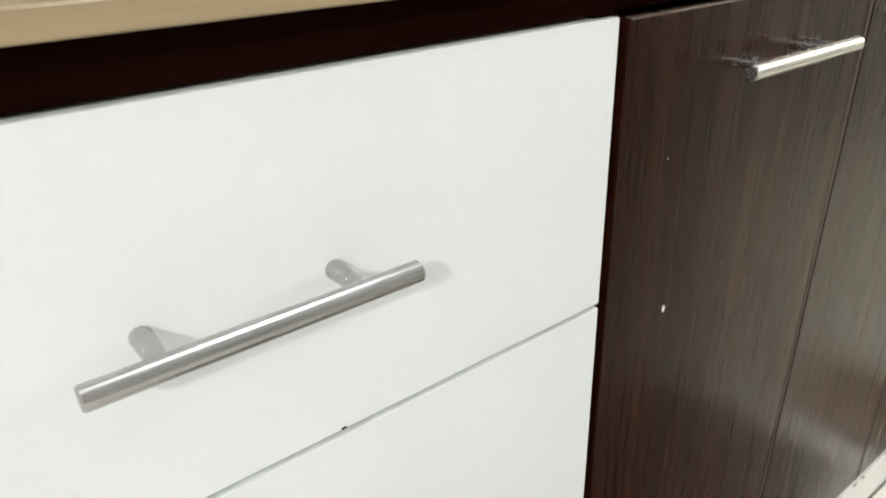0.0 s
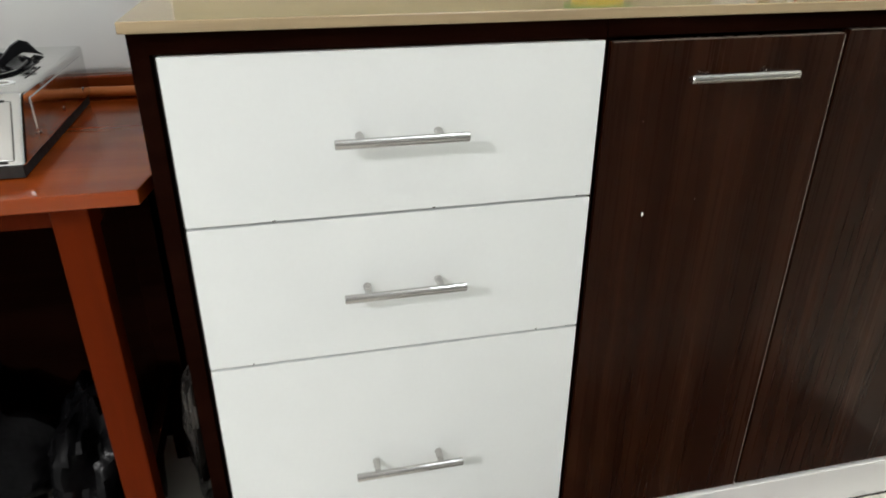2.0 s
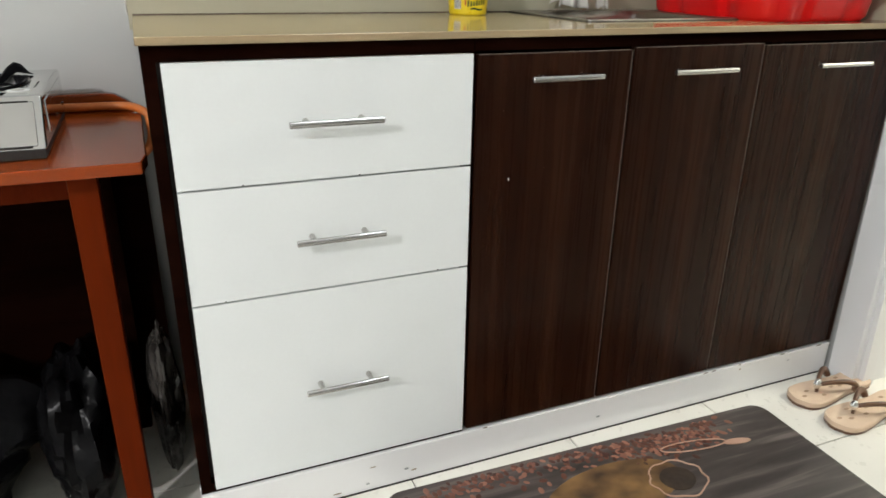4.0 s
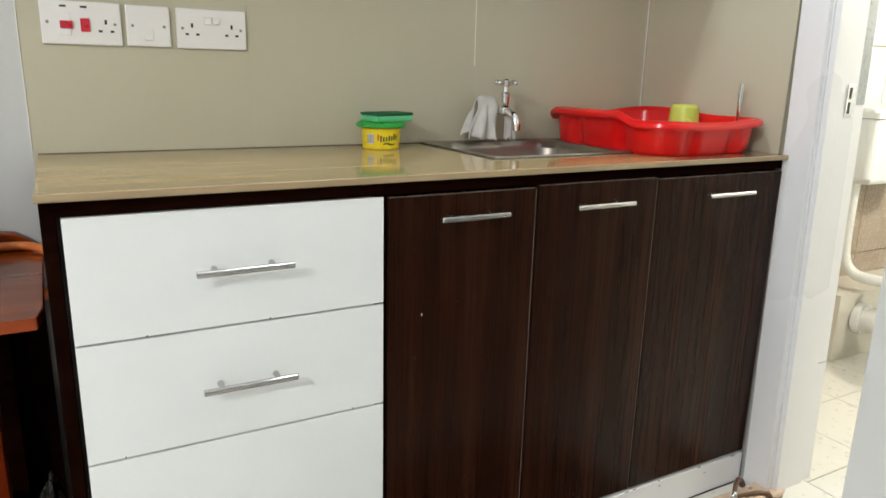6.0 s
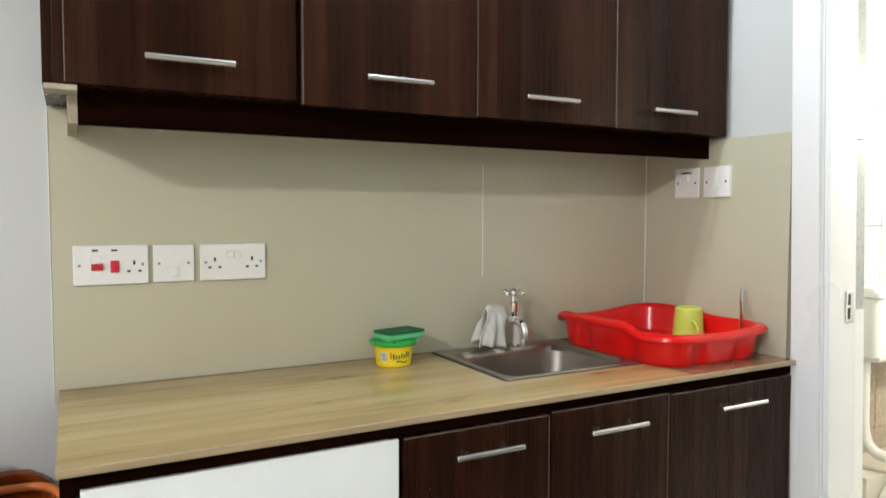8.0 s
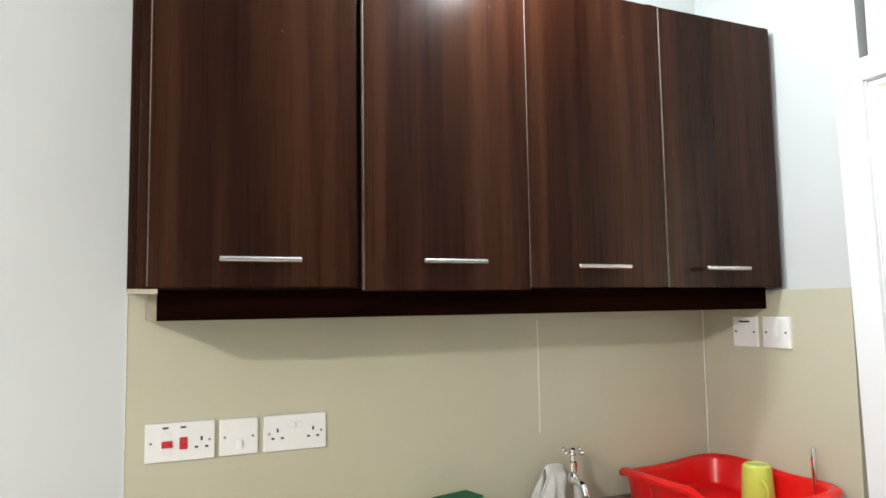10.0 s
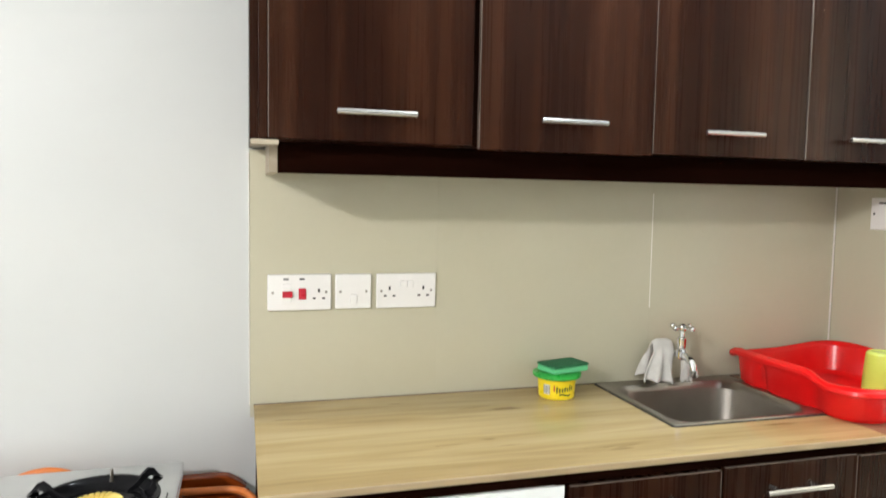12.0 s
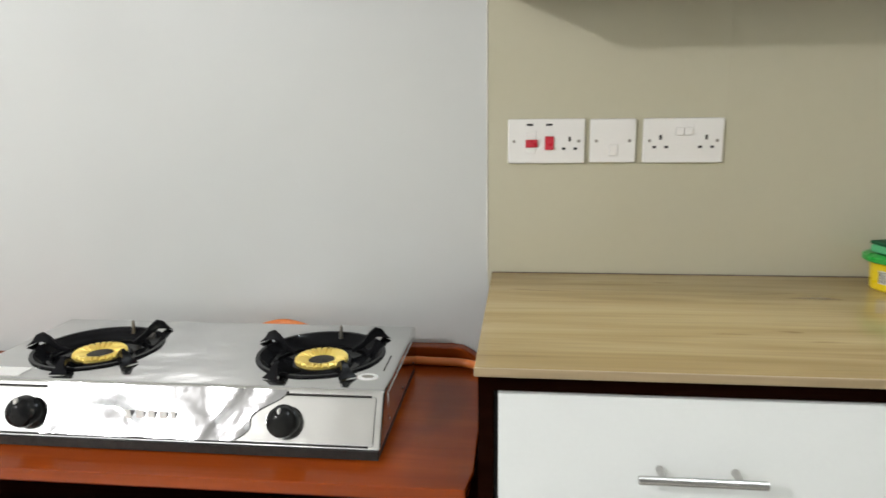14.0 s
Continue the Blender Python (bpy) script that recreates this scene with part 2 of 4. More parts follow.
def bx(x0, x1, y0, y1, z0, z1, bev=0.0, seg=2):
    bm = bmesh.new()
    bmesh.ops.create_cube(bm, size=1)
    for v in bm.verts:
        v.co = ((x0 + x1) / 2 + v.co.x * (x1 - x0), (y0 + y1) / 2 + v.co.y * (y1 - y0), (z0 + z1) / 2 + v.co.z * (z1 - z0))
    if bev:
        bmesh.ops.bevel(bm, geom=list(bm.edges), offset=bev, segments=seg, affect="EDGES", profile=0.5)
    return bm


def loft(rings, first=True, last=True, wrap=True):
    bm = bmesh.new()
    rows = [[bm.verts.new(p) for p in r] for r in rings]
    n = len(rows[0])
    for a, b in zip(rows, rows[1:]):
        for i in range(n if wrap else n - 1):
            j = (i + 1) % n
            bm.faces.new((a[i], a[j], b[j], b[i]))
    if first:
        bm.faces.new(rows[0][::-1])
    if last:
        bm.faces.new(rows[-1])
    bmesh.ops.recalc_face_normals(bm, faces=list(bm.faces))
    return bm


def rrect(cx, cy, w, d, r, z, n=6):
    pts = []
    for k, (sx, sy) in enumerate(((1, 1), (-1, 1), (-1, -1), (1, -1))):
        for i in range(n + 1):
            a = radians(90 * k + 90 * i / n)
            pts.append((cx + sx * (w / 2 - r) + r * math.cos(a), cy + sy * (d / 2 - r) + r * math.sin(a), z))
    return pts


def lathe(profile, cx, cy, seg=32, first=True, last=True):
    return loft([[(cx + r * math.cos(2 * math.pi * i / seg), cy + r * math.sin(2 * math.pi * i / seg), z) for i in range(seg)] for r, z in profile], first, last)


def tube(points, r, seg=12, ends=True):
    """A round tube along points; r a radius or one for each point."""
    pts = [Vector(p) for p in points]
    rs = r if isinstance(r, (list, tuple)) else [r] * len(pts)
    rings, side = [], None
    for i, p in enumerate(pts):
        d = (pts[min(i + 1, len(pts) - 1)] - pts[max(i - 1, 0)]).normalized()
        if side is None:
            side = d.orthogonal().normalized()
        side = (side - d * side.dot(d)).normalized()
        up = d.cross(side)
        rings.append([p + rs[i] * (math.cos(2 * math.pi * k / seg) * side + math.sin(2 * math.pi * k / seg) * up) for k in range(seg)])
    return loft(rings, ends, ends)


def smooth_path(points, n=8):
    """Catmull-Rom through points."""
    p = [Vector(q) for q in points]
    p = [2 * p[0] - p[1], *p, 2 * p[-1] - p[-2]]
    out = []
    for i in range(1, len(p) - 2):
        for k in range(n):
            t = k / n
            out.append(0.5 * ((2 * p[i]) + (p[i + 1] - p[i - 1]) * t + (2 * p[i - 1] - 5 * p[i] + 4 * p[i + 1] - p[i + 2]) * t * t + (3 * p[i] - p[i - 1] - 3 * p[i + 1] + p[i + 2]) * t ** 3))
    return out + [p[-2]]


def ball(x, y, z, rx, ry=None, rz=None, u=16, v=10):
    bm = bmesh.new()
    bmesh.ops.create_uvsphere(bm, u_segments=u, v_segments=v, radius=1)
    for w in bm.verts:
        w.co = (x + w.co.x * rx, y + w.co.y * (ry or rx), z + w.co.z * (rz or ry or rx))
    return bm


def thing(name, place, label="", category="", group="", kind=""):
    ob = new(name)
    ob.empty_display_size = 0.05
    ob.location = place
    ORIGIN[ob.name] = Vector(place)
    return tagged(ob, label, category, group, kind)


def mesh_of(name, bm, material, origin=(0, 0, 0)):
    bmesh.ops.translate(bm, verts=list(bm.verts), vec=-Vector(origin))
    me = bpy.data.meshes.new(name)
    bm.to_mesh(me)
    bm.free()
    me.materials.append(material)
    me.shade_smooth()
    me.set_sharp_from_angle(angle=radians(38))
    return me


def flattened(ob):
    """Keeps broad faces flat beside their small bevels."""
    w = ob.modifiers.new("flat_faces", "WEIGHTED_NORMAL")
    w.keep_sharp, w.weight = True, 80
    return ob


def part(name, bm, material, parent, label="", kind=""):
    """Links a bmesh, given in world places, as one mesh under a thing or a part."""
    o = ORIGIN[parent.name]
    ob = new(name, mesh_of(name, bm, material, o))
    ob.parent = parent
    ORIGIN[ob.name] = o
    return tagged(flattened(ob), label, kind=kind)


def solid(name, bm, material, place, label="", category="", group="", kind=""):
    """A thing of one mesh, given in world places, with its origin at place."""
    ob = new(name, mesh_of(name, bm, material, place))
    ob.location = place
    ORIGIN[ob.name] = Vector(place)
    return tagged(flattened(ob), label, category, group, kind)


def setting(name, bm, material, label):
    return solid(name, bm, material, (0, 0, 0), label, "", "", "structure")


def leaning(bm, near=-0.2, far=0.1):
    """The doorway's jamb beside the worktop stands a little out of plumb."""
    for v in bm.verts:
        if near < v.co.y < far:
            v.co.y += 0.022 * (v.co.z - 1.0)
    return bm


# ---- structure ----
BACK, SIDE, TOP = 0.52, 1.655, 0.934          # plaster plane behind, plaster plane at the door wall, worktop
CEILING = 2.62

wall_back = setting("wall_back", bx(-3.2, SIDE, BACK, 0.67, 0, CEILING), WALL, "white gloss-painted kitchen wall with tiled splashback")
setting("wall_left", bx(-3.35, -3.2, -3.6, 0.67, 0, CEILING), WALL, "plain white painted room wall")
setting("wall_front", bx(-3.35, 1.81, -3.75, -3.6, 0, CEILING), WALL, "plain white painted room wall")
wall_right = setting("wall_right", merge(
    leaning(bx(SIDE, 1.785, -0.055, 0.70, 0, CEILING)), bx(SIDE, 1.81, -3.6, -0.715, 0, CEILING), bx(SIDE, 1.81, -0.715, -0.055, 2.055, CEILING)),
    WALL, "white painted wall with the bathroom doorway")
setting("wall_partition", bx(0.765, SIDE, -0.87, -0.75, 0, CEILING, 0.004), WALL, "white painted end of a partition wall")
setting("ceiling", bx(-3.35, 3.55, -3.75, 0.75, CEILING, CEILING + 0.12), CEIL, "plain white ceiling")
bath_back = setting("wall_bath_back", bx(1.81, 3.55, 0.61, 0.75, 0, CEILING), GROUT, "bathroom wall with grey-white tiles")
bath_far = setting("wall_bath_far", bx(3.41, 3.55, -1.0, 0.61, 0, CEILING), GROUT, "bathroom end wall with grey-white tiles")
setting("wall_bath_near", bx(1.81, 3.55, -1.12, -1.0, 0, CEILING), BATH_TILE, "plain tiled bathroom wall")
floor = setting("floor", bx(-3.35, 3.55, -3.75, 0.75, -0.12, -0.004), DARK_GROUT, "white glossy floor tiles with dark joints")

# door lining, stop and casing of the bathroom doorway
door_1 = thing("door_1", (SIDE, -0.385, 0), "white painted door frame of the open bathroom doorway", "door frame", kind="structure")
part("lining", leaning(merge(bx(1.648, 1.785, -0.0725, -0.052, 0, 2.035), bx(1.648, 1.785, -0.718, -0.6975, 0, 2.035), bx(1.648, 1.785, -0.718, -0.052, 2.035, 2.058))), TRIM, door_1)
part("stop", leaning(merge(bx(1.652, 1.695, -0.088, -0.0725, 0, 2.022, 0.003), bx(1.652, 1.695, -0.6975, -0.682, 0, 2.022, 0.003), bx(1.652, 1.695, -0.6975, -0.0725, 2.019, 2.035, 0.003))), TRIM, door_1)
for box in ((1.634, 1.6555, -0.070, 0.006, 0, 2.096, 0.004), (1.634, 1.6555, -0.748, -0.700, 0, 2.096, 0.004), (1.634, 1.6555, -0.6995, -0.0705, 2.037, 2.096, 0.004)):
    part("casing", leaning(bx(*box)), TRIM, door_1)
strike = part("strike_plate", merge(bx(1.742, 1.772, -0.0745, -0.0722, 1.030, 1.112, 0.001)), CHROME, door_1, "small chrome strike plate")
part("latch_hole", merge(bx(1.748, 1.757, -0.0752, -0.0742, 1.076, 1.104), bx(1.748, 1.757, -0.0752, -0.0742, 1.040, 1.068)), HOLE, strike)

# Upper edge tiles are greyed: the shade past the jamb is in their colour.
for z0, z1, m in ((0.0, 0.36, TRIM), (0.362, 1.06, TRIM), (1.062, 1.50, BATH_GREY), (1.502, CEILING, BATH_GREY)):
    part("edge_tile", leaning(bx(1.7860, 1.832, -0.067, 0.60, z0, z1, 0.001, 1)), m, wall_right)

# skirting under the base units
setting("baseboard", merge(bx(-0.028, 1.634, -0.004, 0.04, 0, 0.0883, 0.003)), TRIM, "white painted plinth under the base cabinets")


# Black strip painting the dark gap between plinth and floor.
part("plinth_gap_strip", bx(-0.028, 1.634, -0.0062, -0.0045, -0.001, 0.0035), BLACK_GAP, bpy.data.objects["baseboard"])


random.seed(31)
for k in range(9):
    qx, qz = random.uniform(0.1, 1.55), random.uniform(0.012, 0.075)
    part("scuff", ball(qx, -0.0042, qz, random.uniform(0.003, 0.010), 0.0006, random.uniform(0.0012, 0.0030), 10, 6), (RAW_BOARD, BATH_GREY)[k % 2], bpy.data.objects["baseboard"], "small scuff mark")
for k in range(12):
    part("chip", ball(random.uniform(0.53, 1.6), -0.0030, 0.0880, random.uniform(0.003, 0.012), 0.0012, 0.0014, 8, 5), (WENGE_EDGE, PLATE)[k % 2], bpy.data.objects["baseboard"])


# ---- base units ----
def bar_handle(x, y, z, length, parent, reach=0.030, r=0.0058):
    """A round steel bar on two posts, in front of the plane y."""
    half, post = length / 2, length * 0.30
    bm = merge(
        tube([(x - half, y - reach, z), (x - half + 0.001, y - reach, z), (x + half - 0.001, y - reach, z), (x + half, y - reach, z)], [r * 0.85, r, r, r * 0.85], 16),
        tube([(x - post, y + 0.001, z), (x - post, y - reach, z)], [r * 0.95, r * 0.7], 12),
        tube([(x + post, y + 0.001, z), (x + post, y - reach, z)], [r * 0.95, r * 0.7], 12))
    return part("handle", bm, STEEL, parent, "brushed steel bar handle")


def carcass(unit, x0, x1, y0, y1, z0, z1, material, t=0.016):
    """The panels of a cabinet's box, each a part."""
    part("side_panel", bx(x0, x0 + t, y0, y1, z0, z1), material, unit)
    part("side_panel", bx(x1 - t, x1, y0, y1, z0, z1), material, unit)
    part("bottom_panel", bx(x0 + t, x1 - t, y0, y1, z0, z0 + t), material, unit)
    part("back_panel", bx(x0 + t, x1 - t, y1 - t, y1, z0 + t, z1), material, unit)


drawer_unit = thing("drawer_unit", (0.25, 0.25, 0.09), "dark wenge base unit with three white drawers", "drawer unit")
carcass(drawer_unit, -0.026, 0.5225, 0.004, 0.505, 0.0885, 0.9215, WENGE_DARK, 0.020)
part("rail", bx(-0.006, 0.5025, 0.004, 0.021, 0.897, 0.9215), WENGE_DARK, drawer_unit)
# Black sheet behind the fronts paints the shade in the gaps between drawers.
part("gap_shade_sheet", bx(-0.005, 0.502, 0.022, 0.03, 0.11, 0.897), BLACK_GAP, drawer_unit)
for z0, z1, hz in ((0.6935, 0.895, 0.795), (0.4875, 0.690, 0.590), (0.096, 0.484, 0.287)):
    d = part("drawer", bx(0.001, 0.5195, -0.001, 0.0175, z0, z1, 0.0012), WHITE_LAM, drawer_unit, "white laminate drawer front")
    bar_handle(0.262, -0.001, hz, 0.16, d)
    for k in range(2):
        cx = random.uniform(0.01, 0.5)
        part("chip", ball(cx, -0.0006, z0 + 0.0012, random.uniform(0.0015, 0.003), 0.0007, 0.0011, 8, 5), WENGE_DARK, d)

for n, (x0, x1, h0, h1) in enumerate(((0.5265, 0.8620, 0.625, 0.778), (0.8650, 1.2010, 0.948, 1.107), (1.2040, 1.634, 1.342, 1.500))):
    unit = thing("base_cabinet", ((x0 + x1) / 2, 0.25, 0.09), "dark wenge base cabinet with one closed door", "cabinet", "base cabinets")
    carcass(unit, (1.262 if n == 2 else x0 - 0.001), x1 + (0.0555 if n == 1 else 0.001), 0.020, 0.505, 0.0885, 0.9215, WENGE_DARK)
    part("top_rail", bx((1.278 if n == 2 else x0 + 0.015), x1 + (0.0395 if n == 1 else -0.015), 0.020, 0.036, 0.897, 0.9215), WENGE_DARK, unit)
    top = 0.8965 if n == 1 else 0.8925
    door = part("door", bx(x0 + 0.0015, x1 - 0.0015, -0.001, 0.0175, 0.0965, top, 0.0012), WENGE, unit)
    part("edging", merge(bx(x1 - 0.0022, x1 - 0.0010, -0.0018, 0.010, 0.096, top - 0.002), bx(x0 + 0.004, x1 - 0.004, -0.0014, 0.004, top - 0.0008, top + 0.0006)), WENGE_EDGE, door)
    bar_handle((h0 + h1) / 2, -0.001, 0.849, h1 - h0, door)
    if n == 0:
        part("paint_fleck", ball(0.601, -0.0012, 0.657, 0.0016, 0.0008, 0.0034, 8, 6), PLATE, door, "white paint fleck")
    for k in range(3):
        part("fleck", ball(random.uniform(x0 + 0.03, x1 - 0.03), -0.0012, random.uniform(0.2, 0.8), 0.0009, 0.0006, 0.0012, 6, 4), WENGE_EDGE, door)
part("rail", bx(0.523, 1.634, 0.002, 0.0175, 0.8985, 0.9215), WENGE_DARK, unit)

# ---- worktop, sink, tap ----
SX0, SX1, SY0, SY1 = 0.870, 1.246, 0.158, 0.468
worktop = thing("worktop", (0.8, 0.25, TOP), "oak-look laminate worktop with a pale front edge", "worktop")
Z0 = 0.9225
xs, ys = (-0.030, SX0, SX1, 1.268), (-0.009, SY0, SY1, 0.511)
slab_bm = bmesh.new()
grid = {(i, j, k): slab_bm.verts.new((xs[i], ys[j], (Z0, TOP)[k])) for i in range(4) for j in range(4) for k in range(2)}
cells = {(i, j) for i in range(3) for j in range(3)} - {(1, 1)}
for i, j in cells:
    for k in range(2):
        slab_bm.faces.new([grid[a] for a in ((i, j, k), (i + 1, j, k), (i + 1, j + 1, k), (i, j + 1, k))])
    for di, dj, a, c in ((-1, 0, (0, 0), (0, 1)), (1, 0, (1, 0), (1, 1)), (0, -1, (0, 0), (1, 0)), (0, 1, (0, 1), (1, 1))):
        if (i + di, j + dj) not in cells:
            slab_bm.faces.new([grid[(i + a[0], j + a[1], 0)], grid[(i + c[0], j + c[1], 0)], grid[(i + c[0], j + c[1], 1)], grid[(i + a[0], j + a[1], 1)]])
bmesh.ops.recalc_face_normals(slab_bm, faces=list(slab_bm.faces))
part("slab", slab_bm, OAK, worktop)
part("end_slab", bx(1.2695, 1.640, -0.009, 0.511, Z0, TOP - 0.0006), OAK_END, worktop, "reddish oak-look end piece")
part("edge_band", bx(-0.0305, 1.646, -0.013, -0.0092, Z0 - 0.0005, TOP, 0.0008, 1), OAK_EDGE, worktop, "pale edge band")
part("seam", bx(1.2682, 1.2693, -0.0090, 0.511, Z0, TOP - 0.001), BLACK_GAP, worktop)
part("sealant", tube([(-0.03, 0.509, TOP + 0.0005), (0.85, 0.509, TOP + 0.0005), (1.64, 0.509, TOP + 0.0005)], 0.0014, 6), WENGE_EDGE, worktop, "brown sealant line")

CX, CY = (SX0 + SX1) / 2, (SY0 + SY1) / 2
sink = thing("sink", (CX, 0.32, TOP), "stainless steel inset kitchen sink", "sink")
ry = 0.324
part("basin", loft([
    rrect(1.057, ry, 0.414, 0.360, 0.010, TOP + 0.0003), rrect(1.057, ry, 0.410, 0.356, 0.010, TOP + 0.0042), rrect(1.057, ry, 0.394, 0.340, 0.012, TOP + 0.0042),
    rrect(CX, CY, 0.372, 0.306, 0.050, TOP + 0.0016), rrect(CX, CY, 0.364, 0.298, 0.052, TOP - 0.004), rrect(CX, CY, 0.346, 0.282, 0.060, TOP - 0.016),
    rrect(CX, CY, 0.332, 0.268, 0.062, TOP - 0.100), rrect(CX, CY, 0.316, 0.252, 0.066, TOP - 0.130), rrect(CX, CY, 0.270, 0.208, 0.066, TOP - 0.145), rrect(CX, CY, 0.08, 0.08, 0.038, TOP - 0.150)], False, True), SINK_STEEL, sink)
part("drain", lathe([(0.036, TOP - 0.1495), (0.034, TOP - 0.146), (0.026, TOP - 0.146), (0.022, TOP - 0.149)], CX, CY, 24), CHROME, sink)
part("seal", loft([rrect(1.057, ry, 0.424, 0.370, 0.012, TOP), rrect(1.057, ry, 0.422, 0.368, 0.012, TOP + 0.0018), rrect(1.057, ry, 0.408, 0.354, 0.010, TOP + 0.0018)], False, False), BLACK_GAP, sink, "dark seal round the rim")

TX, TY, TZ = 1.060, 0.430, 1.020
tap = thing("tap", (TX, 0.512, TZ), "chrome wall tap with a cross handle", "tap")
part("flange", tube([(TX, 0.513, TZ), (TX, 0.504, TZ), (TX, 0.498, TZ)], [0.024, 0.024, 0.014], 24), CHROME, tap)
part("body", merge(tube([(TX, 0.505, TZ), (TX, 0.445, TZ), (TX, 0.425, TZ)], [0.0095, 0.0105, 0.0125], 16),
                   tube(smooth_path([(TX, 0.43, TZ), (TX, 0.405, TZ - 0.001), (TX + 0.001, 0.384, TZ - 0.012), (TX + 0.002, 0.376, TZ - 0.034)], 6), [0.0105] * 12 + [0.0095] * 7, 14),
                   tube([(TX + 0.002, 0.376, TZ - 0.028), (TX + 0.002, 0.3755, TZ - 0.046)], [0.0115, 0.0105], 14)), CHROME, tap)
part("bonnet", lathe([(0.014, TZ - 0.006), (0.014, TZ + 0.010), (0.009, TZ + 0.016), (0.011, TZ + 0.022), (0.012, TZ + 0.046), (0.007, TZ + 0.050), (0.006, TZ + 0.066)], TX, TY, 20), CHROME, tap)
grip = part("cross_handle", lathe([(0.009, TZ + 0.064), (0.011, TZ + 0.068), (0.011, TZ + 0.080), (0.006, TZ + 0.084)], TX, TY, 16), CHROME, tap)
for k in range(4):
    a = radians(20 + 90 * k)
    ex, ey = TX + 0.030 * math.cos(a), TY + 0.030 * math.sin(a)
    part("arm", merge(tube([(TX, TY, TZ + 0.074), (ex, ey, TZ + 0.074)], [0.005, 0.0042], 10), ball(ex, ey, TZ + 0.074, 0.0072, u=12, v=8)), CHROME, grip)

# cloth folded over the tap's pipe
rows = []
random.seed(5)
for i in range(29):
    v = i / 28
    row = []
    for j in range(25):
        u = j / 24 * 2 - 1
        front = v < 0.5
        k = abs(v - 0.5) * 2
        drop = max(0, k - 0.16) / 0.84
        length = 0.082 if front else 0.070
        z = TZ + 0.040 - 0.022 * min(1, k / 0.16) ** 2 - drop * length - 0.010 * math.sin(u * 2.2 + 1.2) * drop * (1 if front else 0.3)
        y = 0.462 + (-1 if front else 1) * (0.016 * min(1, k / 0.16) + 0.007 * drop) + 0.012 * math.sin(u * 6 + (0 if front else 2)) * drop
        spread = 0.031 + 0.008 * drop
        x = TX - 0.043 + u * spread - 0.014 * drop + 0.004 * math.sin(9 * v + 3 * u)
        z -= 0.008 * u * u * min(1, k * 2) + 0.009 * u ** 4
        row.append((x, y, z))
    rows.append(row)
cloth = solid("dish_cloth", loft(rows, False, False, False), CLOTH, (TX - 0.05, 0.46, TZ), "grey-white cloth draped over the tap pipe", "cloth")
thick = cloth.modifiers.new("thickness", "SOLIDIFY")
thick.thickness = 0.004
rows = [[(TX + 0.020 + (j / 8 - 0.5) * (0.022 + 0.016 * i / 12) + 0.006 * i / 12, 0.452 - 0.012 * math.sin(i / 12 * 2.2) + 0.003 * math.sin(j * 1.3), TZ + 0.014 - 0.084 * i / 12 - 0.004 * (j % 3)) for j in range(9)] for i in range(13)]
tail = part("cloth_tail", loft(rows, False, False, False), CLOTH, cloth)
thick = tail.modifiers.new("thickness", "SOLIDIFY")
thick.thickness = 0.004

# ---- things on the worktop ----
ux, uy = 0.700, 0.425
tub = thing("soap_tub", (ux, uy, TOP), "yellow round soap tub with a green lid", "tub")
body = part("tub_body", lathe([(0.041, TOP), (0.044, TOP + 0.003), (0.0475, TOP + 0.050), (0.0485, TOP + 0.051), (0.0485, TOP + 0.055)], ux, uy, 48), YELLOW, tub)
part("lid", lathe([(0.049, TOP + 0.050), (0.058, TOP + 0.052), (0.060, TOP + 0.054), (0.060, TOP + 0.061), (0.054, TOP + 0.0645), (0.048, TOP + 0.0655), (0.046, TOP + 0.0640)], ux, uy, 48), GREEN, tub, "green plastic lid")


def on_tub(a0, a1, z0, z1, lift=0.0006, n=10, wave=0.0):
    """A patch of print on the side of the tub."""
    rad = lambda z: 0.044 + 0.0035 * (z - TOP - 0.003) / 0.047 + lift
    rings = []
    for z in (z0, z1):
        rings.append([(ux + rad(z) * math.cos(a0 + (a1 - a0) * i / n), uy + rad(z) * math.sin(a0 + (a1 - a0) * i / n), z + wave * math.sin(6.3 * i / n)) for i in range(n + 1)])
    return loft(rings, False, False, False)


for k in range(7):
    high = (0.034, 0.030, 0.029, 0.031, 0.029, 0.034, 0.030)[k]
    part("label_mark", on_tub(-2.02 + 0.145 * k, -1.94 + 0.145 * k, TOP + 0.019 + 0.0008 * k, TOP + high + 0.0008 * k, 0.0007, 4), LABEL_DARK, body, "dark green printed mark")
part("label_stroke", on_tub(-1.85, -1.20, TOP + 0.012, TOP + 0.0155, 0.0007, wave=0.0015), LABEL_DARK, body)
part("label_stroke", on_tub(-2.16, -2.09, TOP + 0.022, TOP + 0.037, 0.0007, 3), SWITCH_RED, body, "small red printed mark")
part("label_panel", on_tub(-2.75, -2.35, TOP + 0.014, TOP + 0.038), PLATE, body, "white label panel")
for k in range(5):
    part("label_bar", on_tub(-2.72 + 0.08 * k, -2.69 + 0.08 * k, TOP + 0.016, TOP + 0.036, 0.0011, 2), HOLE, body)
sponge = thing("sponge", (ux + 0.012, uy - 0.004, TOP + 0.06), "green kitchen sponge with a dark scouring side", "sponge")
turn = Matrix.Translation((ux + 0.014, uy - 0.004, 0)) @ Matrix.Rotation(radians(14), 4, "Z") @ Matrix.Translation((-ux, -uy, 0))
foam = bx(ux - 0.054, ux + 0.054, uy - 0.034, uy + 0.034, TOP + 0.0655, TOP + 0.0800, 0.004)
pad = bx(ux - 0.055, ux + 0.055, uy - 0.035, uy + 0.035, TOP + 0.0802, TOP + 0.0865, 0.0025)
for b in (foam, pad):
    bmesh.ops.transform(b, matrix=turn, verts=list(b.verts))
